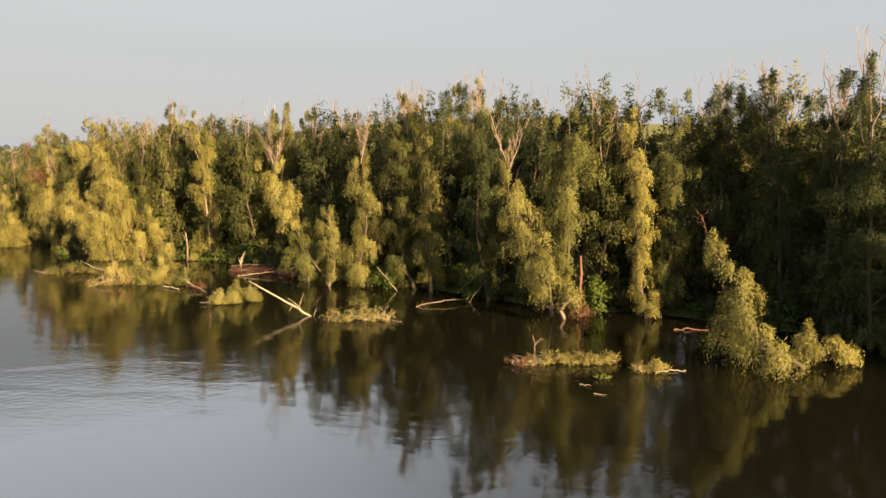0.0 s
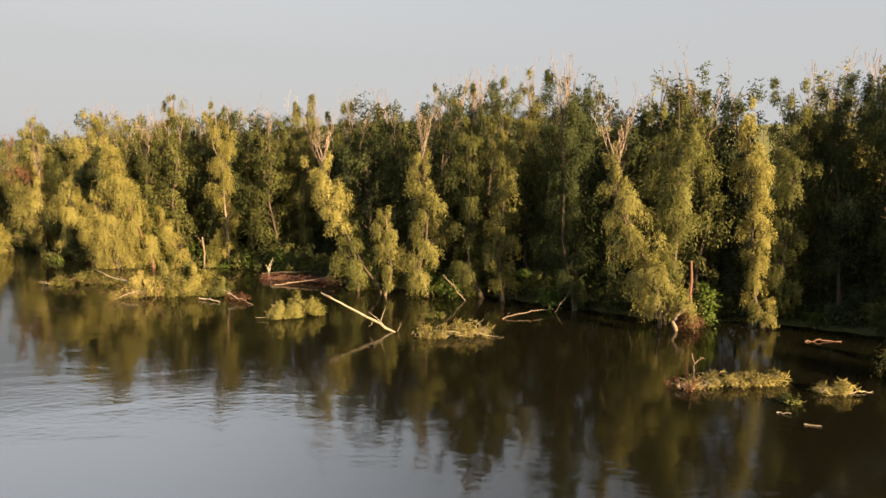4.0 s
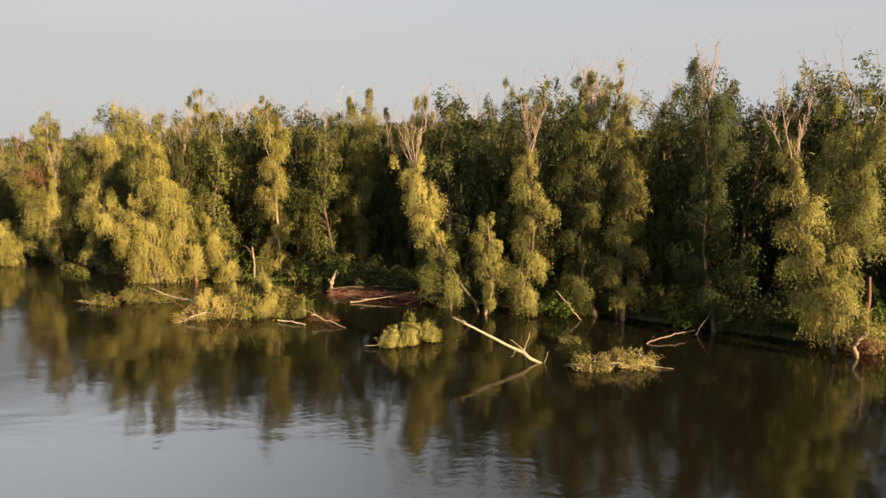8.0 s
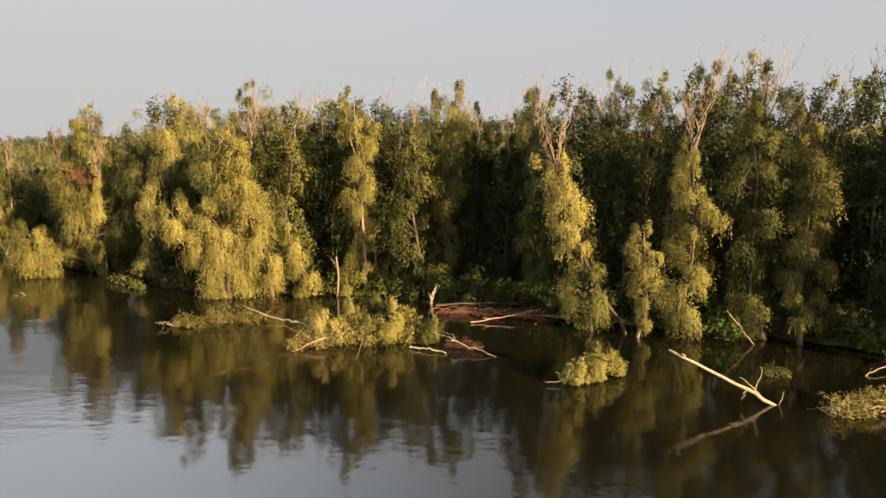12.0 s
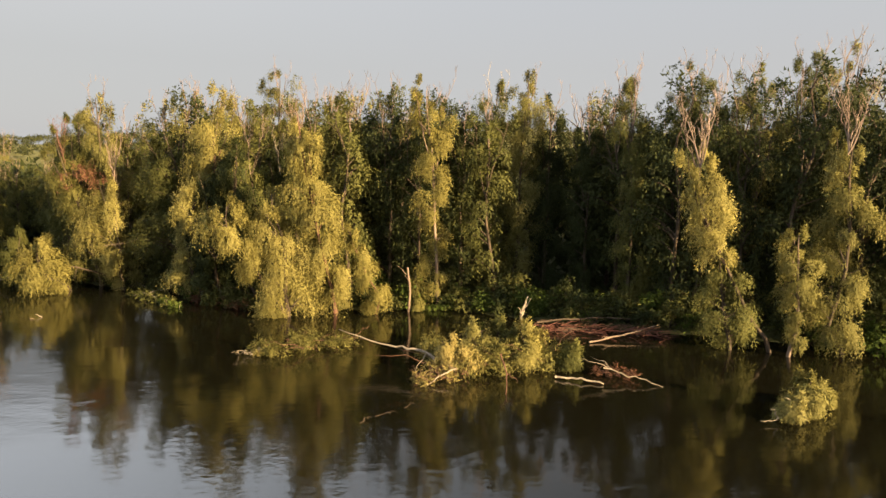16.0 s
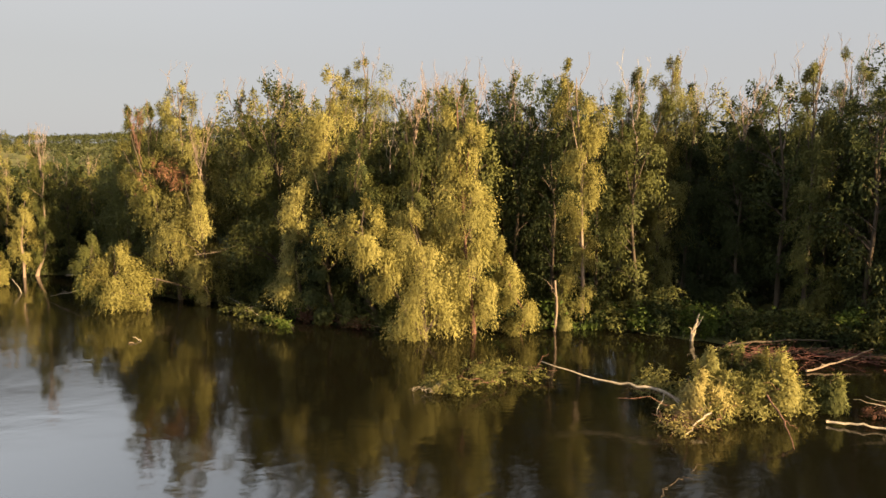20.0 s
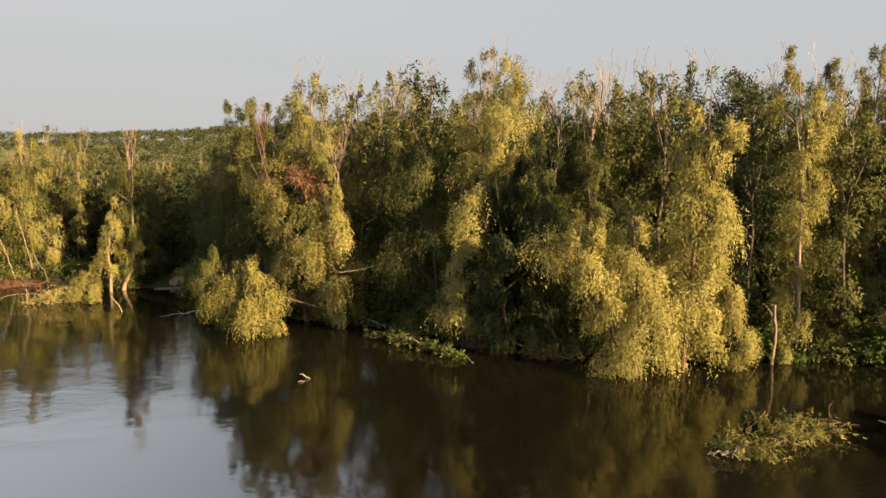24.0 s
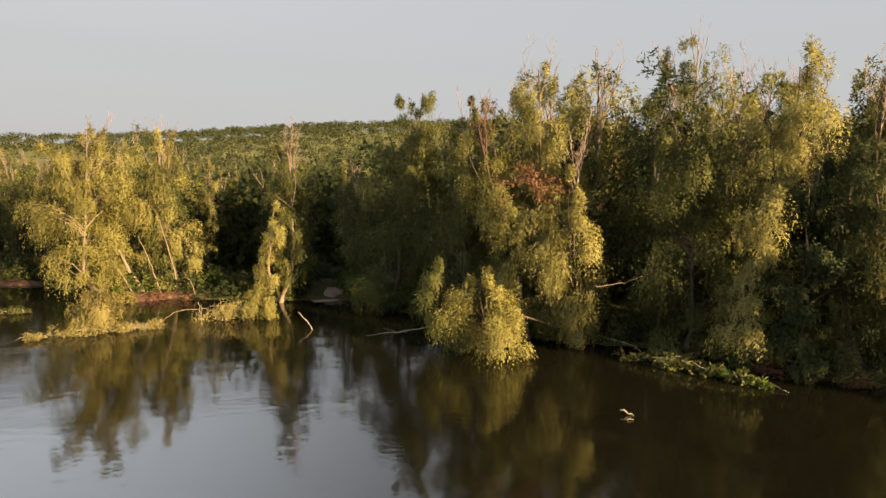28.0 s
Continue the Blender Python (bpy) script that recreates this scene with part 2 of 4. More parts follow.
def leaves(points, ways, length, width, faces=None):
    """Pointed leaves that start at points and run along ways; faces: the way that each one's spray faces, which rounds the shading."""
    n = len(points)
    side = unit(np.cross(ways, rng.normal(size=(n, 3))))
    ln = length * rng.uniform(0.6, 1.35, (n, 1))
    wd = width * rng.uniform(0.6, 1.3, (n, 1))
    own = np.cross(side, ways)
    if faces is not None:
        flip = np.where((own * faces).sum(1, keepdims=True) < 0, -1.0, 1.0)
        side, own = side * flip, own * flip
    foot = points + ways * ln * 0.15
    v = np.stack([foot + side * wd, points + ways * ln, foot - side * wd], 1).reshape(-1, 3)
    nor = None if faces is None else np.repeat(unit(unit(faces) * 0.74 + unit(own) * 0.40), 3, 0)
    return v, np.arange(3 * n).reshape(-1, 3), nor


def tube(path, radii, sides=6):
    """A tapered tube along a path; its ends run to small caps."""
    path = np.asarray(path, float)
    radii = np.asarray(radii, float)
    k = len(path)
    tan = unit(np.gradient(path, axis=0))
    ref = np.where(np.abs(tan[:, 2:3]) > 0.9, [[1.0, 0, 0]], [[0, 0, 1.0]])
    u = unit(np.cross(tan, ref))
    w = np.cross(tan, u)
    a = np.arange(sides) * 2 * np.pi / sides
    ring = path[:, None] + radii[:, None, None] * (np.cos(a)[None, :, None] * u[:, None] + np.sin(a)[None, :, None] * w[:, None])
    v = ring.reshape(-1, 3)
    i, j = np.meshgrid(np.arange(k - 1), np.arange(sides), indexing="ij")
    i, j = i.ravel(), j.ravel()
    j2 = (j + 1) % sides
    q = np.stack([i * sides + j, i * sides + j2, (i + 1) * sides + j2, (i + 1) * sides + j], 1)
    caps = []
    for r0 in (0, (k - 1) * sides):
        for s in range(1, sides - 1, 2):
            caps.append([r0, r0 + s, r0 + s + 1, r0 + min(s + 2, sides - 1)])
    caps = [c for c in caps if len(set(c)) == 4]
    return v, np.concatenate([q, np.array(caps, int).reshape(-1, 4)])


def joined(pieces):
    vs, qs, o = [], [], 0
    for v, q in pieces:
        vs.append(v)
        qs.append(q + o)
        o += len(v)
    return np.concatenate(vs), np.concatenate(qs)


def bent(a, b, sag=0.0, wobble=0.0, n=7):
    """A path from a to b with a bow in z and a random wander."""
    a, b = np.asarray(a, float), np.asarray(b, float)
    t = np.linspace(0, 1, n)[:, None]
    p = a + (b - a) * t
    p[:, 2] += sag * 4 * (t * (1 - t))[:, 0]
    w = rng.normal(size=(n, 3)) * wobble
    w[0] = 0
    w[-1] = 0
    return p + w


# ---- plan: the water's edge, from the downstream end to the upstream end ----
# the unseen downstream end is bent out to carry shading trees
BANK = np.array([(400, -330), (90, -52), (51, 10), (36, 36), (25, 44.5), (17, 50.5), (9, 52), (4, 56), (-2, 61), (-8, 64),
                 (-13, 67), (-20, 71), (-27, 77.5), (-36, 79), (-44, 84), (-50, 89.5), (-57, 93.5), (-61, 100), (-65, 107), (-69, 108),
                 (-76, 109.5), (-83, 110.5), (-93, 119.5), (-125, 138), (-230, 180), (-500, 260)], float)


def bank_side(x, y):
    """Metres behind the water's edge (minus: out in the river)."""
    p = np.stack([np.ravel(x), np.ravel(y)], 1)
    best = np.full(len(p), 1e9)
    sign = np.ones(len(p))
    for a, b in zip(BANK[:-1], BANK[1:]):
        d = b - a
        t = np.clip(((p - a) @ d) / (d @ d), 0, 1)
        q = p - (a + t[:, None] * d)
        dist = np.hypot(q[:, 0], q[:, 1])
        s = np.where(d[0] * (p[:, 1] - a[1]) - d[1] * (p[:, 0] - a[0]) < 0, 1.0, -1.0)
        near = dist < best - 1e-9
        best = np.where(near, dist, best)
        sign = np.where(near, s, sign)
    return (best * sign).reshape(np.shape(x))


def smooth(e0, e1, v):
    t = np.clip((v - e0) / (e1 - e0), 0, 1)
    return t * t * (3 - 2 * t)


def ground_z(x, y):
    d = bank_side(x, y)
    z = -2.0 + 2.0 * smooth(-5.0, 0.0, d) + 0.55 * smooth(-0.2, 3.0, d) + 0.5 * smooth(6, 40, d)
    z = z + 0.12 * np.sin(x * 0.9 + 0.4 * y) * np.sin(y * 0.7 - 0.3 * x) * smooth(0, 3, d)
    az = np.degrees(np.arctan2(x + 70, y - 55))
    rise = 31 + 14 * smooth(-26, 6, az)
    z = z + rise * smooth(150, 470, d) * smooth(-60, -22, az)
    z = z + 3.0 * np.sin(x * 0.011) * np.sin(y * 0.013) * smooth(150, 400, d)
    far = smooth(-170, -200, d)
    return z + 3.0 * far


def spread(lo, hi, step, reach, grow=1.22):
    mid = list(np.arange(lo, hi + 0.01, step))
    left, right, s = [], [], step
    a, b = lo, hi
    while b < reach:
        s *= grow
        a -= s
        b += s
        left.insert(0, a)
        right.append(b)
    return np.array(left + mid + right)


def grid_mesh(name, xs, ys, zf, mat):
    gx, gy = np.meshgrid(xs, ys, indexing="ij")
    gz = zf(gx, gy)
    v = np.stack([gx.ravel(), gy.ravel(), gz.ravel()], 1)
    nx, ny = len(xs), len(ys)
    i, j = np.meshgrid(np.arange(nx - 1), np.arange(ny - 1), indexing="ij")
    i, j = i.ravel(), j.ravel()
    q = np.stack([i * ny + j, (i + 1) * ny + j, (i + 1) * ny + j + 1, i * ny + j + 1], 1)
    return mesh_from(name, v, q, mat, True)


ground = new("ground", grid_mesh("ground", spread(-130, 50, 1.5, 3000), spread(30, 150, 1.5, 3000), ground_z, M_SOIL))
tagged(ground, "dark muddy river bank soil with grass, rising to a wooded hill", "ground", kind="structure")
water = new("water", grid_mesh("water", spread(-130, 50, 20, 2500, 1.5), spread(-20, 150, 20, 2500, 1.5), lambda x, y: 0 * x, M_WATER))
tagged(water, "calm brown-green river water mirroring the trees and sky", "water", kind="structure")


# ---- trees ----
def tree(at, rows, mat, bark=None, girth=0.13, dense=1.0, leaf=(0.20, 0.029), hang=0.95, bare=0, dead=None, limbs=5, lumpy=1.35,
         label="", name="willow_tree", group="", foot=0.45, over=0.8):
    """A tree with a tapered stem, limbs and a crown of hanging sprays. rows: height, the stem's offset there in x and y, and the
    crown's radius, from the lowest twigs to the tip. bare: leafless limbs that stand out of its top, by up to over metres."""
    bark = bark or M_BARK
    z0 = max(float(ground_z(np.array([at[0]]), np.array([at[1]]))[0]), -1.2)
    root = thing(name, (at[0], at[1], z0), label, "tree", group)
    rows = np.array(rows, float)
    height = rows[-1, 0]
    hs = np.concatenate([[-0.3], rows[:, 0]])
    sx = np.concatenate([[0], rows[:, 1]])
    sy = np.concatenate([[0], rows[:, 2]])

    def stem(h):
        h = np.asarray(h, float)
        k = 0.6  # the stem runs smoothly between its rows
        x = (np.interp(h - k, hs, sx) + np.interp(h, hs, sx) + np.interp(h + k, hs, sx)) / 3
        y = (np.interp(h - k, hs, sy) + np.interp(h, hs, sy) + np.interp(h + k, hs, sy)) / 3
        f = np.clip(h / 1.5, 0, 1)
        return np.stack([x * f, y * f, h - z0], -1)

    def reach(h):
        return np.interp(h, rows[:, 0], rows[:, 3])

    th = np.linspace(z0 - 0.2, height * 0.96, 13)
    line = stem(th)
    line[:, :2] += np.cumsum(rng.normal(size=(13, 2)) * 0.035, 0)
    t = np.linspace(0, 1, 13)
    wood = [tube(line, girth * (1.05 - 0.93 * t) + 0.012 + 0.08 * np.exp(-t * 22), 7)]

    lowest = max(rows[0, 0] * foot, 0.25)
    hh = np.linspace(lowest, height, 60)
    w = reach(hh) + 0.40 + 0.55 * np.exp(-(height - hh) / 1.6)
    area = float(np.sum(2 * w[:-1] * np.diff(hh)))
    nb = max(12, int(area * 1.05 * dense ** 0.3))
    cdf = np.cumsum(w) / np.sum(w)
    bh = np.interp((np.arange(nb) + rng.uniform(0, 1, nb)) / nb, cdf, hh)
    az = rng.uniform(0, 2 * np.pi, nb)
    ph = rng.uniform(0, 6.28, 3)
    lump = 0.88 + lumpy * (0.22 * np.sin(az + ph[0] + bh * 0.8) + 0.20 * np.sin(2 * az + ph[1] - bh * 1.3) + 0.12 * rng.normal(size=nb))
    far = reach(bh) * np.clip(lump, 0.3, 1.35) * (0.55 + 0.45 * np.sqrt(rng.uniform(0, 1, nb)))
    tip = np.clip((height - bh) / min(3.0, 0.22 * height), 0.35, 1.0)
    rise0 = np.clip(1 - (height - bh) / min(2.6, 0.17 * height), 0, 1)
    # the top splits into three leaders of unequal height
    hs0 = 0.60 * height
    lead = np.where((bh > hs0) & (height > 9), rng.choice(3, nb, p=(0.46, 0.30, 0.24)), 0)
    gon = rng.uniform(0, 6.28) + np.array([0, 0.6, 3.3])
    apart = (0.35 + 0.55 * float(reach(0.78 * height))) * np.array([0, 1.0, 1.15])
    fork = np.stack([np.cos(gon) * apart, np.sin(gon) * apart, 0 * gon], 1)
    low = np.array([1.0, rng.uniform(0.80, 0.97), rng.uniform(0.66, 0.86)])
    part_way = np.clip((bh - hs0) / (height - hs0), 0, 1)
    bh = np.where(bh > hs0, hs0 + (bh - hs0) * low[lead], bh)
    shift = fork[lead] * part_way[:, None]
    far = far * np.where(lead > 0, 0.8, 1.0)
    if height > 9:
        for k in (1, 2):
            top = hs0 + (height - hs0) * low[k] * 0.97
            hk = np.linspace(hs0 - 0.8, top, 7)
            wood.append(tube(stem(hk) + fork[k] * np.linspace(0, 1, 7)[:, None] + rng.normal(size=(7, 3)) * 0.04, np.linspace(girth * 0.35 + 0.01, 0.012, 7), 5))
    out = np.stack([np.cos(az), np.sin(az), 0 * az], 1)
    begin = stem(np.maximum(bh - 0.25 - 0.45 * far, 0.4)) + shift * 0.85
    end = stem(bh) + shift + out * far[:, None]
    big = set(np.argsort(-far)[: limbs * 3][::3].tolist())
    for i in range(nb):
        if i in big or i % 3 == 0:
            p = bent(begin[i], end[i], 0.16 * far[i], 0.04, 5)
            tb = tube(p, np.linspace(0.020 + 0.018 * far[i], 0.007, 5), 4)
            if i in big:
                part("limb", mesh_from("limb", *tb, bark, True), root)
            else:
                wood.append(tb)
    part("trunk", mesh_from("trunk", *joined(wood), bark, True), root)

    # sprays: strands that arch out of each bough and hang, with leaves along them
    ns = max(8, int(48 * dense ** 0.7))
    nl = 11 if dense > 0.5 else 5
    bi = np.repeat(np.arange(nb), ns)
    f = rng.uniform(0.40, 1.05, nb * ns) ** 0.6
    size = (0.27 + 0.17 * far) * (0.85 + 0.15 * tip)
    s0 = begin[bi] + (end[bi] - begin[bi]) * f[:, None]
    s0[:, 2] += 0.22 * np.sin(np.pi * np.clip(f, 0, 1)) * far[bi]
    jit = unit(rng.normal(size=(nb * ns, 3))) * rng.uniform(0.1, 1, (nb * ns, 1)) ** 0.5
    s0 += jit * size[bi, None] * np.stack([tip, tip, 2.0 - 1.2 * tip], 1)[bi]
    ln = hang * rng.uniform(0.35, 1.15, nb * ns) * (0.55 + 0.35 * np.minimum(far[bi], 2.2)) * (0.6 + 0.4 * tip[bi])
    way = unit(out[bi] * 0.6 + jit * [1, 1, 0.3] + rng.normal(size=(nb * ns, 3)) * 0.3)
    q = np.tile(np.linspace(0.0, 1.0, nl), nb * ns)[:, None]
    si = np.repeat(np.arange(nb * ns), nl)
    pts = s0[si] + way[si] * (0.42 * ln[si, None] * q ** 0.7)
    pts[:, 2] += (0.14 * np.sin(np.pi * q[:, 0]) - 0.95 * q[:, 0] ** 1.4) * ln[si]
    rise = rise0[bi][si]  # the topmost sprays stand up
    pts[:, 2] += 0.85 * rise * q[:, 0] * ln[si]
    pts += rng.normal(size=pts.shape) * 0.055
    ways = unit(way[si] * 0.45 * (1.2 - q) + [0, 0, -0.75] * (0.25 + q) * (1 - 1.7 * rise[:, None]) + rng.normal(size=pts.shape) * 0.40)
    keep = (pts[:, 2] + z0 > 0.10) & (rng.uniform(0, 1, len(pts)) < 0.60 + 0.40 * tip[bi][si])
    face = unit(jit * 0.75 + out[bi] * 0.55 + [0, 0, 0.25])[si]
    v, qd, nor = leaves(pts[keep], ways[keep], *leaf, face[keep])
    v[:, 2] = np.maximum(v[:, 2], 0.05 - z0)
    part("crown", mesh_from("crown", v, qd, mat, False, nor), root)
    for b in range(bare):
        h0 = height * (rng.uniform(0.70, 0.88) if over < 2 else rng.uniform(0.82, 0.93))
        s = stem(h0)
        fan = 2.4 * b + rng.uniform(-0.5, 0.5)
        up = height - h0 + rng.uniform(0.1, 1.0) * over
        lean = rng.uniform(0.12, 0.36 if over < 2 else 0.52) * up
        p = bent(s, s + (stem(height) - stem(h0)) * [0.6, 0.6, 0] + [math.cos(fan) * lean, math.sin(fan) * lean, up], 0.12, 0.06, 8)
        bits = []
        for k in (2, 3, 4, 4, 5, 6, 7):
            ln = rng.uniform(0.5, 1.5) * (0.5 + 0.08 * up)
            e = p[k] + [rng.normal() * 0.32 * ln, rng.normal() * 0.32 * ln, ln * 0.9]
            tw = bent(p[k], e, 0.05, 0.04, 4)
            bits.append(tube(tw, np.linspace(0.018, 0.006, 4), 3))
            for g in (1, 2):
                ln *= 0.6
                e = tw[g] + [rng.normal() * 0.3 * ln, rng.normal() * 0.3 * ln, ln]
                bits.append(tube(bent(tw[g], e, 0.03, 0.02, 3), np.linspace(0.013, 0.006, 3), 3))
        bough = part("dead_branch", mesh_from("dead_branch", *tube(p, np.linspace(0.046, 0.009, 8), 5), dead or M_PALEBARK, True), root, "bare bleached branch")
        tagged(part("twig_spray", mesh_from("twig_spray", *joined(bits), dead or M_PALEBARK, True), bough), kind="stuff")
    return root


def strands(c, size, num, nl, drop, mat, leaf, base=0.0, name="foliage", root=None, label=""):
    """Leafy strands in clumps at c, as one mesh."""
    bi = np.repeat(np.arange(len(c)), num)
    n = len(bi)
    jit = unit(rng.normal(size=(n, 3))) * rng.uniform(0.05, 1, (n, 1)) ** 0.5
    s0 = c[bi] + jit * size[bi, None]
    way = unit(jit * [1, 1, 0.6] + [0, 0, 0.25] + rng.normal(size=(n, 3)) * 0.4)
    ln = size[bi] * rng.uniform(0.5, 1.2, n)
    si = np.repeat(np.arange(n), nl)
    q = np.tile(np.linspace(0, 1, nl), n)[:, None]
    pts = s0[si] + way[si] * ln[si, None] * q * 0.8
    pts[:, 2] -= drop * q[:, 0] ** 1.5 * ln[si]
    pts += rng.normal(size=pts.shape) * 0.04
    ways = unit(way[si] * 0.7 - [0, 0, 1] * (drop * q) + rng.normal(size=pts.shape) * 0.45)
    keep = pts[:, 2] + base > 0.05
    v, qd, nor = leaves(pts[keep], ways[keep], *leaf, unit(jit + [0, 0, 0.3])[si][keep])
    v[:, 2] = np.maximum(v[:, 2], 0.03 - base)
    return part(name, mesh_from(name, v, qd, mat, False, nor), root, label)


def shrub(at, height, radius, mat, label, name="bush", clumps=22, num=12, nl=6, leaf=(0.22, 0.065), squash=(1.0, 1.0), turn=0.0,
          lean=(0.0, 0.0), drop=0.5, group="", z=None, stemmat=None):
    base = max(float(ground_z(np.array([at[0]]), np.array([at[1]]))[0]), -0.4) if z is None else z
    root = thing(name, (at[0], at[1], base), label, "bush", group)
    u = rng.uniform(0, 1, clumps)
    az = rng.uniform(0, 2 * np.pi, clumps)
    ph = rng.uniform(0, 6.28, 3)
    wave = 0.8 + 0.3 * np.sin(2 * az + ph[0]) + 0.25 * np.sin(3 * az + ph[1])
    u = u * np.clip(0.75 + 0.35 * np.sin(az + ph[2]), 0.4, 1.0)
    rho = radius * np.sqrt(rng.uniform(0, 1, clumps)) * (0.45 + 0.6 * np.sin(np.pi * (0.2 + 0.7 * u))) * wave
    x, y = rho * np.cos(az) * squash[0], rho * np.sin(az) * squash[1]
    ca, sa = math.cos(turn), math.sin(turn)
    c = np.stack([x * ca - y * sa + lean[0] * u, x * sa + y * ca + lean[1] * u, height * (0.12 + 0.72 * u) - min(base, 0)], 1)
    wood = [tube(bent((rng.normal() * 0.05, rng.normal() * 0.05, -0.15), c[i], 0.1, 0.04, 5), np.linspace(0.032, 0.008, 5), 4) for i in range(0, clumps, 2)]
    part("stem", mesh_from("stem", *joined(wood), stemmat or M_BARK, True), root)
    size = 0.46 * rng.uniform(0.4, 1.45, clumps) * min(1.2, 0.45 + height / 3)
    strands(c, size, num, nl, drop, mat, leaf, base, root=root)
    return root


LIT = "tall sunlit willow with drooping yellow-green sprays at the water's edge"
OLIVE = "olive green willow half in the sun on the flooded bank"
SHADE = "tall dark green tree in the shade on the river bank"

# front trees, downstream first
tree((27.5, 40.6), ((5.1, -0.6, 0, 2.3), (10.4, -0.8, 0, 1.9), (14.8, -1.3, 0, 1.7), (18.5, -2.0, 0, 0.7)), M_SHADED, bare=5, dead=M_FAN, label=SHADE, name="poplar_tree", foot=0.1)
tree((26.3, 43.2), ((5.9, -0.3, 0, 2.0), (10.3, -0.3, 0, 2.0), (14.3, -0.6, 0, 1.6), (16.8, -0.8, 0, 0.5)), M_SHADED, bare=6, dead=M_FAN, over=1.6, label=SHADE, name="poplar_tree", foot=0.1)
tree((24.6, 46.3), ((5.5, -0.4, 0, 1.8), (10.6, -0.8, 0, 2.2), (15.2, -1.7, 0, 1.9), (17.7, -1.9, 0, 0.8)), M_SHADED, bare=3, dead=M_FAN, label=SHADE, name="poplar_tree", foot=0.1)
tree((22.2, 50.0), ((4.9, -0.5, 0, 1.9), (10.5, -0.9, 0, 2.3), (15.5, -1.5, 0, 2.2), (18.0, -1.5, 0, 0.8)), M_SHADED, bare=1, label=SHADE, name="poplar_tree", foot=0.1)
tree((17.1, 50.3), ((2.5, 0.3, 0, 1.1), (5.2, 0.8, 0, 1.2), (10.5, 1.0, 0, 1.4), (13.9, 1.0, 0, 1.6), (17.4, 0.6, 0, 0.4)), M_OLIVE, label=OLIVE)
tree((16.2, 49.3), ((1.8, -0.8, 0, 0.8), (5.3, -1.3, 0, 0.9), (8.8, -1.4, 0, 1.2), (12.2, -1.9, 0, 1.1), (15.5, -2.4, 0, 0.5)), M_SUNLIT, label=LIT)
tree((9.2, 50.3), ((2.5, 0.4, 0, 1.2), (6.2, 0.6, 0, 1.6), (10.4, 0.3, 0, 2.1), (13.8, 0.4, 0, 1.9), (16.4, 0.2, 0, 0.6)), M_OLIVE, label=OLIVE)
tree((8.5, 49.2), ((2.8, -0.3, 0, 1.8), (5.9, -1.9, 0, 1.8), (9.4, -3.7, 0, 1.5), (12.4, -3.6, 0, 0.3)), M_WILLOW, bare=5, over=3.6, dead=M_FAN, label=LIT)
tree((4.1, 55.0), ((1.2, -0.2, 0, 1.3), (5.4, -1.1, 0.1, 2.0), (11.1, -1.1, 0.1, 1.5), (16.2, -1.4, 0.2, 1.9), (18.4, -1.7, 0.2, 0.6)), M_SHADED, bare=5, dead=M_FAN, label=SHADE, name="poplar_tree")
tree((-1.0, 58.8), ((2.2, -0.2, 0, 1.0), (5.0, -0.4, 0, 1.3), (9.1, 0, 0, 1.5), (12.6, -0.4, 0.1, 1.4), (15.8, -0.8, 0.1, 0.4)), M_WILLOW, label=LIT, foot=0.7)
tree((-2.4, 60.2), ((1.5, -1.2, 0.2, 1.3), (4.9, -1.3, 0.2, 1.6), (9.8, -1.3, 0.2, 1.5), (14.3, -1.2, 0.2, 1.4), (17.7, -1.0, 0.1, 0.5)), M_OLIVE, bare=7, dead=M_FAN, over=0.6, label=OLIVE)
tree((-6.9, 61.5), ((1.4, -1.2, 0.2, 1.5), (4.3, -0.4, 0.1, 1.6), (7.7, -0.3, 0, 1.6), (11.0, -0.9, 0.1, 1.3), (13.8, -0.5, 0.1, 0.4)), M_WILLOW, bare=7, over=3.4, dead=M_FAN, label="sunlit willow with a fan of bleached bare branches on top")
tree((-11.1, 62.6), ((6.2, -3.6, 0.4, 1.0), (7.2, -4.3, 0.5, 1.7), (9.0, -4.9, 0.5, 1.8), (10.8, -5.1, 0.6, 1.3), (12.4, -5.2, 0.6, 0.5)), M_SUNLIT, bare=7, over=3.2, dead=M_FAN, label="leaning sunlit willow with bleached dead branches on top", foot=0.93)
# stands in for the leaning willow's shaded underside, by its olive leaf colour
tree((-13.2, 63.4), ((1.0, -0.2, 0.1, 1.3), (3.0, -0.5, 0.1, 1.5), (5.0, -0.8, 0.2, 1.4), (6.6, -1.0, 0.2, 0.6)), M_OLIVE, label="green willow added for the shaded lower leaves of a leaning neighbour", foot=0.2)
tree((-10.8, 61.5), ((2.0, 0.5, 0, 0.8), (3.8, 0.2, 0, 1.1), (5.6, 0.1, 0.1, 1.35), (6.8, 0.0, 0.1, 0.8), (7.5, -0.1, 0.1, 0.3)), M_WILLOW, bark=M_PALEBARK, hang=0.7, lumpy=1.6, label="short green willow standing in the water", foot=0.5)
tree((-14.2, 74.0), ((2.6, -0.1, 0, 1.5), (6.0, 0, 0, 1.3), (10.1, -0.2, 0, 1.1), (13.8, -0.4, 0.1, 0.9), (17.8, -0.5, 0.1, 0.6)), M_OLIVE, bare=4, dead=M_FAN, label=OLIVE)
tree((-21.0, 82.6), ((3.8, 0.7, -0.2, 1.8), (8.6, 0.7, -0.2, 1.7), (13.2, 0.8, -0.2, 1.9), (16.6, 1.1, -0.3, 2.1), (19.0, 1.1, -0.3, 0.7)), M_WILLOW, bare=1, label=OLIVE, foot=0.2)
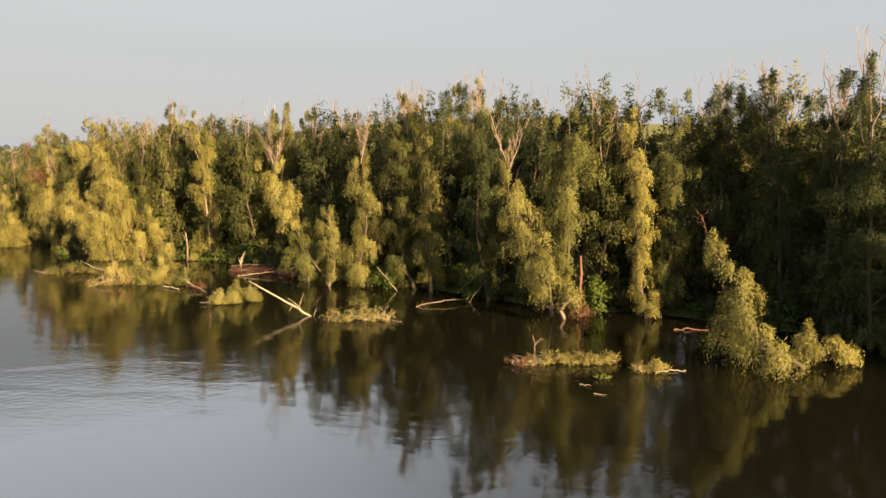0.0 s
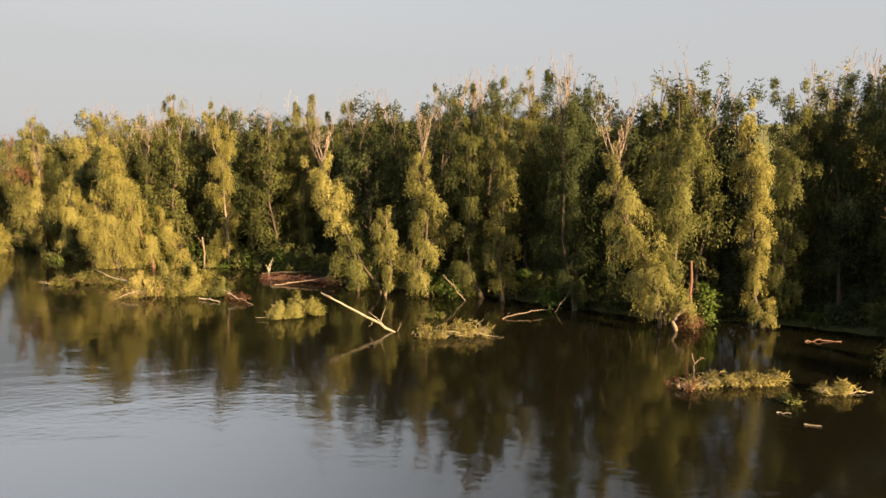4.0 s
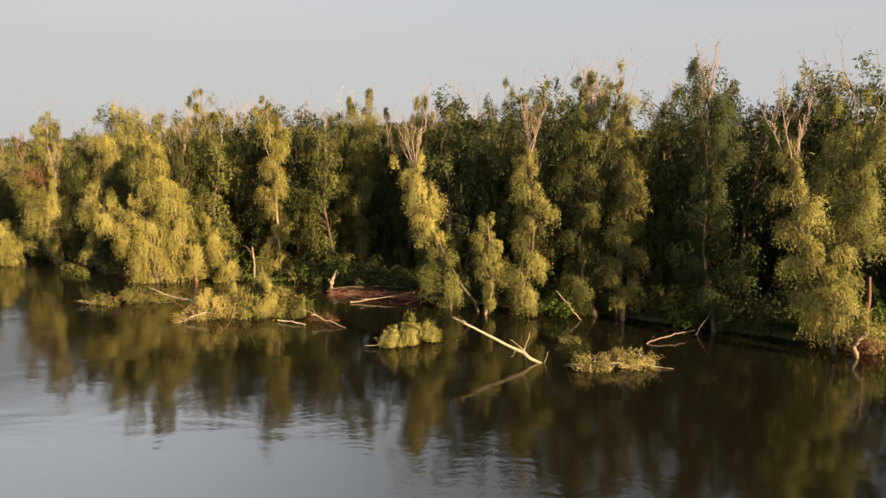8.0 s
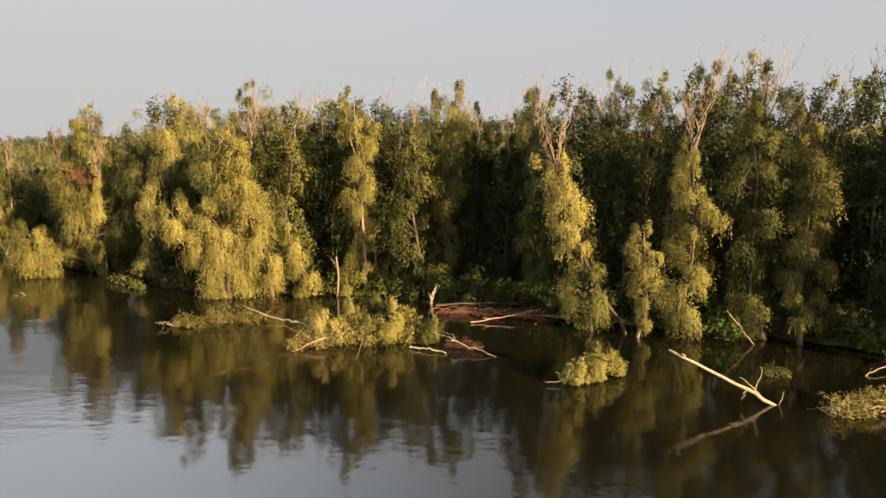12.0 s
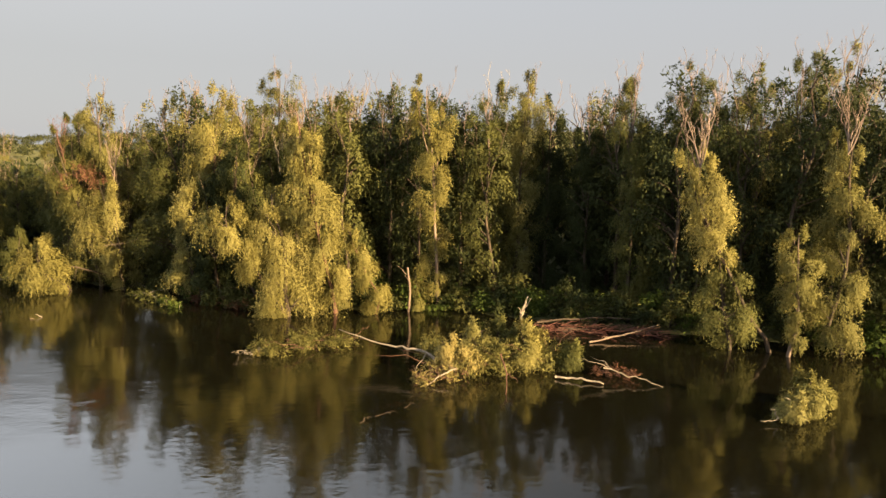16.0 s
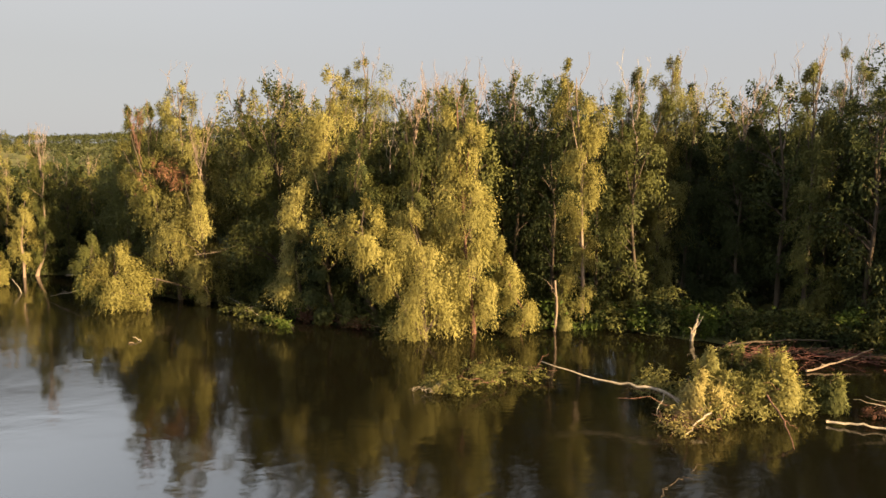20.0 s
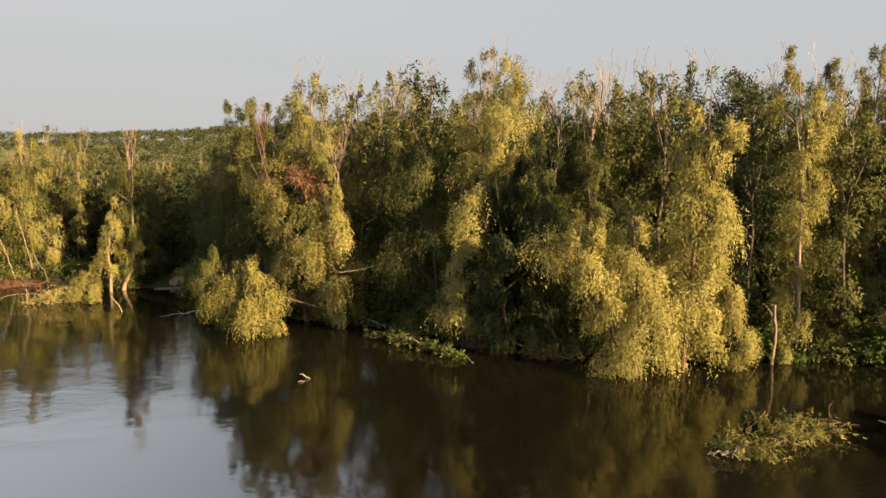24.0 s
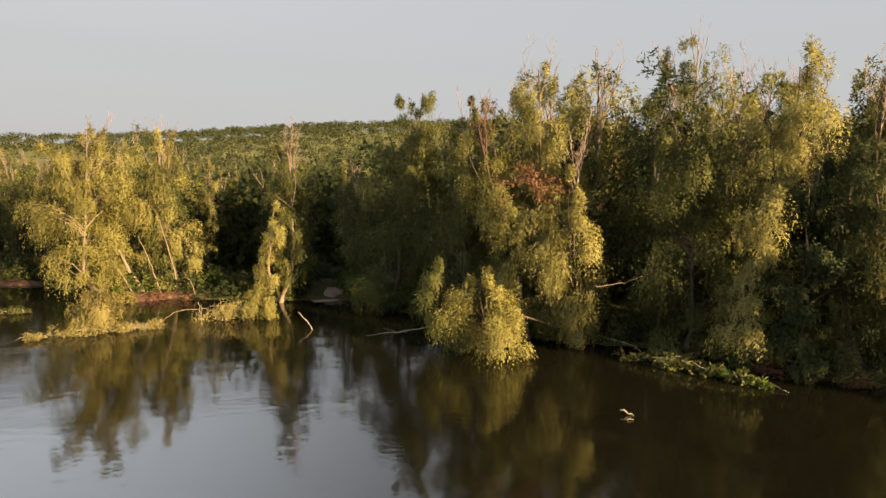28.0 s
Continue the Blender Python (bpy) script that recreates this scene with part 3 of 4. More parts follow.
tree((-23.2, 84.5), ((5.4, 1.5, -0.2, 2.0), (8.8, 0.7, -0.1, 1.7), (11.6, 0.9, -0.1, 1.7), (16.0, 1.2, -0.2, 2.0), (18.5, 1.4, -0.2, 0.6)), M_OLIVE, bare=3, dead=M_DEAD, label=OLIVE, foot=0.2)
tree((-28.1, 78.4), ((3.2, -0.1, 0, 1.0), (6.8, -0.4, 0.1, 1.2), (10.9, -0.5, 0.1, 1.3), (14.6, -1.0, 0.2, 1.6), (17.3, -1.2, 0.2, 0.8)), M_SUNLIT, bark=M_PALEBARK, label=LIT, foot=0.55)
tree((-36.0, 77.9), ((2.6, -0.4, -0.7, 1.4), (5.0, -1.0, -1.7, 1.6), (8.0, -1.6, -2.8, 1.5), (10.5, -2.1, -3.7, 1.3), (12.8, -2.5, -4.4, 1.0), (14.6, -2.7, -4.8, 0.45)), M_SUNLIT, bark=M_TWIG, dense=1.4, hang=1.3, lumpy=1.0, label="leaning weeping willow like a yellow-green sail over the water", foot=0.5)
tree((-33.2, 77.2), ((0.7, 0.9, -0.1, 0.8), (2.4, -0.4, 0.0, 1.1), (4.4, -1.3, 0.0, 1.0), (6.4, -1.9, -0.2, 0.4)), M_SUNLIT, bark=M_TWIG, dense=1.2, hang=1.2, lumpy=1.2, label="drooping willow bough trailing down to the water", girth=0.06, foot=0.3)
tree((-39.4, 77.0), ((1.0, -0.2, -0.2, 2.1), (3.0, -0.2, -0.2, 2.1), (5.5, -0.3, -0.4, 1.7), (7.6, -1.0, -0.8, 1.2), (9.2, -1.0, -0.9, 0.4)), M_SUNLIT, dense=1.3, hang=1.5, lumpy=1.4, label="broad weeping willow with yellow-green curtains hanging to the water", girth=0.2, foot=0.15)
tree((-39.6, 77.0), ((4.4, -2.4, -0.6, 0.9), (5.8, -3.6, -1.0, 1.6), (7.0, -4.0, -1.2, 1.8), (8.3, -3.6, -1.2, 0.8)), M_SUNLIT, dense=1.5, hang=0.9, lumpy=1.0, label="willow bough with a swelling sunlit crown over the water", foot=0.7)
tree((-38.4, 83.6), ((3.0, -0.2, 0.2, 1.6), (7.0, -0.3, 0.6, 2.0), (10.0, -0.3, 1.0, 1.5), (12.6, -0.2, 1.2, 1.0), (14.4, -0.2, 1.2, 0.5)), M_OLIVE, bare=7, over=2.6, dead=M_PALEBARK, dense=0.8, label="thin olive willow with many bare bleached limbs in its top", girth=0.16, foot=0.2)
tree((-40.2, 86.6), ((4.0, 0.1, 0.1, 1.5), (8.0, 0.1, 0.2, 1.7), (11.0, 0.1, 0.2, 1.0), (12.4, 0.1, 0.2, 0.4)), M_SHADED, bare=4, over=2.4, dead=M_DEAD, label="shaded tree with crooked bleached limbs above its crown", name="poplar_tree", foot=0.2)
tree((-40.2, 99.2), ((5.0, -0.2, 0.2, 2.4), (10.0, -0.3, 0.2, 3.0), (15.0, -0.3, 0.2, 3.0), (18.4, -0.2, 0.2, 2.2), (20.6, -0.2, 0.2, 0.9)), M_WILLOW, bare=3, dead=M_FAN, lumpy=1.6, label="tall broad sunlit willow behind the bank", girth=0.2, foot=0.2)
tree((-41.8, 81.6), ((3.2, -1.1, 0.3, 1.9), (6.7, -1.7, 0.4, 1.7), (9.9, -1.4, 0.3, 1.9), (12.9, -1.2, 0.3, 0.6)), M_SHADED, label=SHADE, name="poplar_tree", foot=0.1)
tree((-46.0, 83.6), ((3.0, -1.2, 0.2, 1.6), (7.4, -0.8, 0.2, 1.5), (9.8, 0.2, 0.1, 1.8), (12.4, 1.0, 0.3, 2.2), (14.8, 1.2, 0.4, 2.3), (16.6, 1.2, 0.4, 0.9)), M_SUNLIT, label="sunlit willow leaning out with a swelling top", foot=0.4)
tree((-44.3, 82.2), ((1.5, -0.6, 0.2, 2.0), (4.0, -0.8, 0.3, 2.2), (8.0, -0.6, 0.3, 1.8), (11.0, -0.4, 0.2, 0.7)), M_SHADED, label=SHADE, name="poplar_tree", leaf=(0.21, 0.058), hang=0.45, bare=2, dead=M_TWIG)
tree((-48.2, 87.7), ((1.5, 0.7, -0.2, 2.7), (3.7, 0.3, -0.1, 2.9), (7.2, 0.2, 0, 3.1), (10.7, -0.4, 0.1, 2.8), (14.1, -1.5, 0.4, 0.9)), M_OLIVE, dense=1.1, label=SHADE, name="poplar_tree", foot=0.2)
tree((-53.6, 90.3), ((1.1, -0.3, 0.1, 1.3), (3.4, -0.3, 0.1, 2.0), (5.9, -0.7, 0.2, 2.1), (8.8, -0.4, 0.2, 1.7), (10.6, -0.4, 0.2, 0.7)), M_SUNLIT, hang=1.2, bare=6, over=2.8, dead=M_FAN, label="sunlit willow with pinkish bare twigs fanning out of its top")
tree((-54.6, 92.6), ((6.0, -0.6, 0, 1.5), (10.5, -0.8, 0, 1.7), (13.4, -0.9, 0, 1.6), (15.6, -1.0, 0, 1.3), (17.2, -1.2, 0, 0.6)), M_WILLOW, bare=2, label=OLIVE, foot=0.3)
russet = tree((-55.8, 92.6), ((2.5, -0.5, 0.1, 1.6), (6.5, -1.4, 0.2, 1.5), (10.0, -2.6, 0.5, 1.5), (12.5, -3.2, 0.6, 1.0), (13.8, -3.5, 0.7, 0.4)), M_WILLOW, bare=6, dead=M_TWIG, label="willow with reddish dead twigs among yellow-green leaves")
strands(np.array([-0.5, -1.4, 10.0]) + rng.normal(size=(26, 3)) * [0.8, 0.4, 0.5], np.full(26, 0.45), 9, 6, 0.7, M_DRY, (0.18, 0.04), 1.0, "dead_foliage", russet, "red-brown withered leaves")
tree((-62.8, 104.4), ((2.0, 0.8, -0.2, 2.8), (5.5, 0.7, -0.2, 3.2), (9.7, 1.2, -0.3, 3.1), (13.9, 2.2, -0.5, 2.2), (16.8, 2.5, -0.6, 0.8)), M_OLIVE, dense=1.1, label=SHADE, name="poplar_tree", foot=0.2)
tree((-58.6, 97.5), ((2.0, 0, 0, 2.6), (6.0, 0, 0, 2.8), (10.0, 0.2, 0, 2.4), (15.0, 0.2, 0, 0.7)), M_OLIVE, label=SHADE, name="poplar_tree", foot=0.2, bare=2)
tree((-71.0, 107.4), ((2.4, 0.9, -0.2, 1.0), (6.5, 1.0, -0.2, 1.3), (10.0, 0.9, -0.2, 1.4), (12.6, 0.6, -0.2, 0.6)), M_OLIVE, bark=M_PALEBARK, bare=4, dead=M_FAN, over=1.6, label=OLIVE)
# the neighbour's lit side, added as a small tree in the lit leaf colour
tree((-71.6, 106.6), ((3.4, 0.0, -0.1, 0.8), (5.6, 0.2, -0.1, 1.0), (7.8, 0.5, -0.1, 0.4)), M_SUNLIT, bark=M_PALEBARK, label="gold-leaved willow added as the sunlit left side of its neighbour")
tree((-75.9, 113.4), ((3.0, -3.0, 0.8, 1.8), (5.5, -4.4, 1.2, 2.2), (7.9, -4.8, 1.2, 2.0), (10.4, -4.6, 1.0, 1.4), (13.5, -5.2, 1.1, 0.3)), M_SUNLIT, bark=M_PALEBARK, bare=2, dead=M_FAN, label="sunlit willow leaning far over the bank", foot=0.8)
tree((-83.5, 109.2), ((0.6, -2.0, 0.6, 2.0), (2.6, -2.2, 0.5, 2.5), (5.2, -1.9, 0.5, 2.9), (8.5, -1.7, 0.4, 3.5), (11.1, -1.5, 0.4, 2.8), (13.1, -0.5, 0.1, 0.7)), M_SUNLIT, bark=M_PALEBARK, dense=1.2, bare=4, dead=M_FAN, label="broad sunlit willow in full leaf on the bank")
tree((-81.6, 111.4), ((5.5, -2.8, 1.0, 1.8), (7.5, -3.4, 1.1, 2.2), (10.2, -3.8, 1.2, 1.9), (13.2, -4.0, 1.2, 0.6)), M_SUNLIT, bark=M_PALEBARK, bare=1, label="sunlit willow with a bare leaning stem")

tree((-17.8, 82.5), ((2.0, 0, 0, 1.9), (6.0, 0.2, 0, 2.0), (11.0, 0.1, 0, 1.8), (15.0, 0.2, 0, 1.2), (17.0, 0.2, 0, 0.4)), M_SHADED, label=SHADE, name="poplar_tree", foot=0.1, bare=2)
tree((-15.4, 79.6), ((2.0, 0, 0, 1.8), (6.0, -0.2, 0, 1.9), (11.0, -0.1, 0, 1.7), (13.5, 0, 0, 1.1), (15.2, 0, 0, 0.4)), M_SHADED, label=SHADE, name="poplar_tree", foot=0.1, bare=5, over=2.5, dead=M_FAN)

# the tallest crowns, well behind the bank
tree((-3.0, 76.0), ((9.0, 0.2, 0, 1.6), (13.0, 0.0, 0, 1.9), (16.0, -0.2, 0, 2.0), (18.2, 0.1, 0, 1.5), (19.4, 0.1, 0, 0.6)), M_OLIVE, bark=M_PALEBARK, bare=4, dead=M_FAN, label="tall olive willow with pale stems behind the bank", foot=0.5)
tree((0.8, 75.0), ((9.0, 0.2, 0, 1.8), (13.0, 0.0, 0, 2.2), (16.5, 0.2, 0, 2.4), (19.0, 0.0, 0, 1.9), (20.4, 0.0, 0, 0.7)), M_OLIVE, bark=M_PALEBARK, bare=3, dead=M_FAN, label="tall broad olive willow above the wood", foot=0.5)
tree((3.9, 74.0), ((9.0, 0.0, 0, 1.7), (13.0, 0.3, 0, 2.0), (16.5, 0.2, 0, 2.2), (19.2, 0.0, 0, 1.7), (20.7, 0.0, 0, 0.6)), M_WILLOW, bark=M_PALEBARK, bare=4, dead=M_FAN, label="tall willow with sunlit top above the wood", foot=0.5)
tree((-4.8, 81.0), ((9.0, 0.0, 0, 1.5), (13.0, 0.2, 0, 1.7), (16.5, 0.1, 0, 1.8), (18.8, -0.1, 0, 1.3), (19.9, 0.0, 0, 0.5)), M_OLIVE, bare=3, dead=M_FAN, label="tall olive willow with pale stems behind the bank", foot=0.5)

# ---- the wood behind: rows of trees, each with its own place, height and habit ----
def along(s):
    """A place on the water's edge s metres from the point (60, 18), and the way inland."""
    seg = BANK[2:]
    d = np.diff(seg, axis=0)
    ln = np.hypot(d[:, 0], d[:, 1])
    acc = np.concatenate([[0], np.cumsum(ln)])
    i = int(np.clip(np.searchsorted(acc, s) - 1, 0, len(d) - 1))
    p = seg[i] + d[i] * (s - acc[i]) / ln[i]
    w = d[i] / ln[i]
    return p, np.array([w[1], -w[0]])


FRONT = [ob.location.xy.copy() for ob in bpy.data.objects if ob.parent is None and ob.name.startswith(("willow_tree", "poplar_tree"))]
WOOD = "trees of the wood behind the bank"
KINDS = ((M_SHADED, "shade-dark green tree in the wood behind the bank"), (M_OLIVE, "olive green willow in the wood behind the bank"),
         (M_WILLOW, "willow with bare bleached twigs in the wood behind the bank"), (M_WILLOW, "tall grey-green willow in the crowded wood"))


def proto(i, low, dense, leaf):
    m, label = KINDS[i % 4]
    r = (2.2, 1.9, 1.7, 2.0)[i % 4] * rng.uniform(0.9, 1.15)
    rows = ((low, rng.normal() * 0.3, rng.normal() * 0.3, r * 0.8), (7.5, rng.normal() * 0.4, rng.normal() * 0.4, r), (11.5, rng.normal() * 0.5, rng.normal() * 0.5, r * 0.95),
            (14.4, rng.normal() * 0.6, rng.normal() * 0.6, r * 0.98), (16.0, rng.normal() * 0.6, rng.normal() * 0.6, r * 0.68))
    return tree((-40.0 + 6 * i, 175.0), rows, m, dense=dense, leaf=leaf, bare=(1, 2, 3, 2)[i % 4], over=0.5, dead=(M_PALEBARK, M_FAN, M_FAN, M_FAN)[i % 4], limbs=3,
                label=label, name="wood_tree", group=WOOD, foot=0.4 if low < 5 else 0.65)


near_protos = [proto(i, 1.6, 0.44, (0.27, 0.054)) for i in range(8)]
back_protos = [proto(i, 7.0, 0.38, (0.27, 0.056)) for i in range(8)]
for row, (d0, step) in enumerate(((4.5, 3.7), (8.5, 4.3), (13.5, 5.2), (19.5, 7.5))):
    s = 14.0 + row
    while s < 232:
        p, inland = along(s)
        d = d0 + rng.uniform(-1.6, 1.6)
        q = p + inland * d
        s += step * rng.uniform(0.75, 1.3)
        gap = abs(q[0] - (-70.7 + (q[1] - 55) * 0.061)) < 1.6
        if bank_side(q[:1], q[1:])[0] < d0 - 3 or (gap and q[1] < 133):
            continue
        if row < 2 and any(a < q[0] < b for a, b in ((-20.5, -15.0), (0.2, 3.0), (5.6, 7.4), (-34.0, -31.5), (-47.5, -45.5))):
            continue
        if any(math.hypot(q[0] - a[0], q[1] - a[1]) < 1.7 for a in FRONT):
            continue
        tall = 18.4 if q[0] > -10 else 18.5 if q[0] > -30 else 17.8 if q[0] > -52 else 15.5 if q[0] > -64 else 11.8
        k = tall / 16.0 * rng.uniform(0.85, 1.07)
        z = float(ground_z(q[:1], q[1:])[0])
        # downstream end mostly in the shaded tone: its shade comes from leaf colour
        src = (near_protos if row < 1 else back_protos)[int(rng.choice((0, 4, 0, 4, 1, 3)) if q[0] > -12 else rng.choice((0, 1, 5, 1, 3, 4)) if row < 1 else rng.choice((1, 3, 5, 7, 2, 0)))]
        ob = copy_thing(src, Matrix.LocRotScale((q[0], q[1], z), Euler((0, 0, rng.uniform(0, 6.28))), None))
        ob.scale = (k * rng.uniform(0.85, 1.15), k * rng.uniform(0.85, 1.15), k)

# fillers for see-through gaps, mostly in the shaded leaf tone to darken them
for x, y, h in ((-31.5, 83.2, 17.0), (-33.2, 87.0, 18.5), (-29.4, 86.6, 17.5), (-25.8, 88.4, 18.5), (-11.0, 70.5, 17.0), (21.0, 54.0, 17.5), (13.5, 54.6, 17.0), (-25.2, 82.8, 16.5), (-24.6, 87.0, 17.5), (12.4, 56.0, 17.0), (15.2, 57.5, 18.0), (-42.5, 86.5, 14.5), (4.4, 67.5, 17.0), (8.2, 75.0, 17.5), (11.5, 82.0, 18.0), (6.0, 71.0, 16.0), (-22.6, 91.5, 17.5), (-19.6, 90.0, 17.0), (-27.4, 93.0, 17.0)):
    ob = copy_thing(near_protos[int(rng.choice((0, 4, 1, 0, 4, 5)))], Matrix.LocRotScale((x, y, 0.6), Euler((0, 0, rng.uniform(0, 6.28))), None))
    ob.scale = (h / 16, h / 16, h / 16)

# the wooded point downstream, unseen and added to shade this end of the bank
for x, y, h in ((38.6, 28.8, 19.0), (41.2, 25.2, 18.0), (42.6, 21.0, 19.5), (45.4, 17.2, 18.5), (47.0, 13.0, 19.0), (50.2, 9.4, 18.0), (43.6, 28.4, 19.0), (47.8, 20.2, 19.0), (51.6, 14.0, 18.5)):
    ob = copy_thing(near_protos[int(rng.choice((0, 4)))], Matrix.LocRotScale((x, y, 0.5), Euler((0, 0, rng.uniform(0, 6.28))), None))
    ob.scale = (h / 13, h / 13, h / 16)

# ---- undergrowth along the bank ----
UNDER = "undergrowth along the bank"
for i in range(128):
    p, inland = along(24 + 1.56 * i + rng.uniform(-0.6, 0.6))
    q = p + inland * (rng.uniform(0.3, 1.6) if i % 3 else rng.uniform(1.5, 5.0))
    if abs(q[0] + 67) < 2.3:
        continue
    shrub(q, rng.uniform(1.0, 2.8), rng.uniform(1.0, 2.0), (M_SHADED, M_BRIGHT, M_SHADED, M_OLIVE)[i % 4],
          ("dark leafy undergrowth at the water's edge", "bright green leafy undergrowth at the water's edge", "dark leafy undergrowth at the water's edge", "olive green undergrowth at the water's edge")[i % 4],
          "undergrowth_bush", group=UNDER)
for i in range(14):
    q = np.array([-27.0 + 15.0 * i / 13, 78.5 - 10.0 * i / 13]) + rng.normal(size=2) * 0.5
    shrub(q, rng.uniform(1.2, 2.2), 1.4, (M_SHADED, M_OLIVE, M_BRIGHT)[i % 3], "leafy undergrowth behind a heap of driftwood", "undergrowth_bush", group=UNDER)
for x, y, h, r in ((12.0, 50.0, 3.2, 0.9), (-5.4, 60.6, 2.6, 1.0), (-30.0, 78.8, 2.4, 1.2), (-26.6, 79.2, 1.6, 1.0), (2.6, 56.6, 1.8, 1.0), (-47.0, 84.5, 2.0, 1.2)):
    shrub((x, y), h, r, M_BRIGHT, "vivid green climbing shrub at the water's edge", "green_shrub", clumps=18, leaf=(0.22, 0.10))


# ---- drowned trees, drift and snags ----
def log(points, r0, r1, mat, label, name="fallen_log", forks=(), sides=7, wob=0.03, hooks=0):
    """A bent, tapering trunk through a few points; forks: side branches as (place along it 0..1, offset, radius)."""
    pts = np.array(points, float)
    root = thing(name, tuple(pts[0]), label, "log")
    t = np.linspace(0, 1, len(pts))
    f = np.linspace(0, 1, max(9, 4 * len(pts)))
    path = np.stack([np.interp(f, t, pts[:, c]) for c in range(3)], 1)
    path[1:-1] = (path[:-2] + path[1:-1] + path[2:]) / 3
    path[1:-1] += rng.normal(size=(len(f) - 2, 3)) * wob
    path -= pts[0]
    rad = 0.56 * np.linspace(r0, r1, len(f)) * rng.uniform(0.88, 1.12, len(f))
    part("trunk", mesh_from("trunk", *tube(path, rad, sides), mat, True), root)
    for at, off, r in forks:
        i = int(at * (len(f) - 1))
        b = bent(path[i], path[i] + np.array(off), 0.08, 0.05, 6)
        part("side_branch", mesh_from("side_branch", *tube(b, np.linspace(r, r * 0.25, 6) * 0.75, 5), mat, True), root)
    return root


def raft(at, half, wide, high, turn, mat, label, name="drift_raft", twigs=14, clumps=22, num=22, twigmat=None, leaf=(0.21, 0.026), drop=0.5, lift=0.05):
    """A drowned crown or a mat of drift: twigs that stick out of a low leafy heap on the water."""
    root = thing(name, (at[0], at[1], 0.0), label, "driftwood")
    ca, sa = math.cos(turn), math.sin(turn)

    def spin(x, y, z):
        return np.stack([x * ca - y * sa, x * sa + y * ca, z], -1)

    u = rng.uniform(-1, 1, clumps)
    c = spin(u * half * 0.9, rng.uniform(-1, 1, clumps) * wide * 0.7, lift + high * 0.75 * (1 - 0.6 * np.abs(u)) * rng.uniform(0.1, 1, clumps))
    strands(c, rng.uniform(0.25, 0.5, clumps) * (0.5 + 0.5 * high), num, 6, drop, mat, leaf, 0.0, root=root)
    for i in range(twigs):
        x0 = rng.uniform(-0.9, 0.9) * half
        a = spin(x0, rng.uniform(-0.6, 0.6) * wide, 0.05 + rng.uniform(0, 0.3) * high)
        b = spin(x0 + rng.normal() * half * 0.35, rng.uniform(-1.15, 1.15) * wide, max(0.03, rng.uniform(-0.1, 0.9) * high))
        b = a + (b - a)
        part("twig", mesh_from("twig", *tube(bent(a, b, 0.12, 0.06, 6), np.linspace(0.022, 0.007, 6), 4), twigmat or M_DEAD, True), root)
    return root


# the half-fallen willow downstream
half_fallen = tree((20.8, 36.4), ((1.0, -3.2, -1.2, 1.9), (2.8, -3.6, -1.0, 1.5), (4.3, -4.1, -0.9, 0.9), (6.3, -5.3, -0.7, 0.45), (7.8, -6.3, -0.2, 0.2)), M_WILLOW, dense=1.3, hang=1.3, lumpy=1.6,
                   label="half-fallen willow drooping over the water", name="fallen_willow", girth=0.16, foot=0.3)
log(((14.9, 36.3, 7.2), (14.7, 36.3, 8.2), (14.1, 36.3, 9.2)), 0.05, 0.015, M_TWIG, "bare reddish leader standing out of the fallen willow", "dead_leader", forks=((0.4, (-0.5, 0, 0.5), 0.02), (0.6, (-0.6, 0.1, 0.3), 0.02), (0.7, (0.3, 0, 0.6), 0.015)))
tree((23.4, 37.6), ((0.6, -1.4, -0.8, 1.3), (1.4, -1.7, -0.8, 1.3), (2.3, -1.9, -0.6, 0.5)), M_SUNLIT, dense=1.6, hang=0.7, lumpy=0.8, label="low sunlit willow bush leaning over the water", name="willow_bush", girth=0.05, foot=0.3)

# bare bleached stems among the shaded trees downstream
log(((25.6, 47.2, 0.4), (25.2, 47.4, 7.0), (24.7, 47.4, 13.4), (25.2, 47.4, 17.4)), 0.16, 0.06, M_PALEBARK, "pale bare stem leaning among dark trees", "dead_tree", forks=((0.8, (-0.7, 0.1, 1.6), 0.04),))
log(((26.9, 43.9, 0.4), (26.8, 43.9, 7.0), (26.6, 43.9, 11.9), (26.7, 43.9, 17.0)), 0.14, 0.06, M_PALEBARK, "bare stem with forked limbs among dark trees", "dead_tree", forks=((0.72, (0.7, 0.1, 2.6), 0.06), (0.78, (-0.6, 0.1, 2.2), 0.05), (0.86, (0.4, 0, 1.8), 0.04)))

# floating mats of drift downstream
raft((7.4, 37.0), 3.0, 0.7, 0.6, 0.12, M_PALE, "straw-coloured mat of drift floating on the river", twigs=24, clumps=36)
raft((4.7, 36.6), 1.0, 0.6, 0.5, 0.3, M_DRY, "fan of reddish and bleached twigs on a drift mat", "drift_tangle", twigs=22, clumps=3)
log(((5.5, 37.6, -0.2), (5.6, 37.7, 0.9), (5.4, 37.7, 1.5)), 0.07, 0.03, M_PALEBARK, "forked stub sticking out of the water", "drift_stub", forks=((0.6, (0.5, 0, 0.3), 0.04),))
raft((11.8, 35.6), 1.1, 0.5, 0.5, 0.25, M_PALE, "small straw-coloured tuft of drift on the water", twigs=7, clumps=12)
log(((12.0, 35.3, 0.02), (12.9, 35.5, 0.1), (13.8, 35.6, 0.06)), 0.06, 0.03, M_DEAD, "bleached stick floating beside a drift tuft", "floating_stick")
log(((16.5, 45.2, 0.0), (17.6, 45.2, 0.10), (18.9, 45.1, 0.03)), 0.10, 0.05, M_TWIG, "long reddish log floating under the trees")
shrub((8.6, 34.3), 0.35, 0.22, M_OLIVE, "small green twig tuft poking out of the river", "water_tuft", clumps=5, z=-0.1)
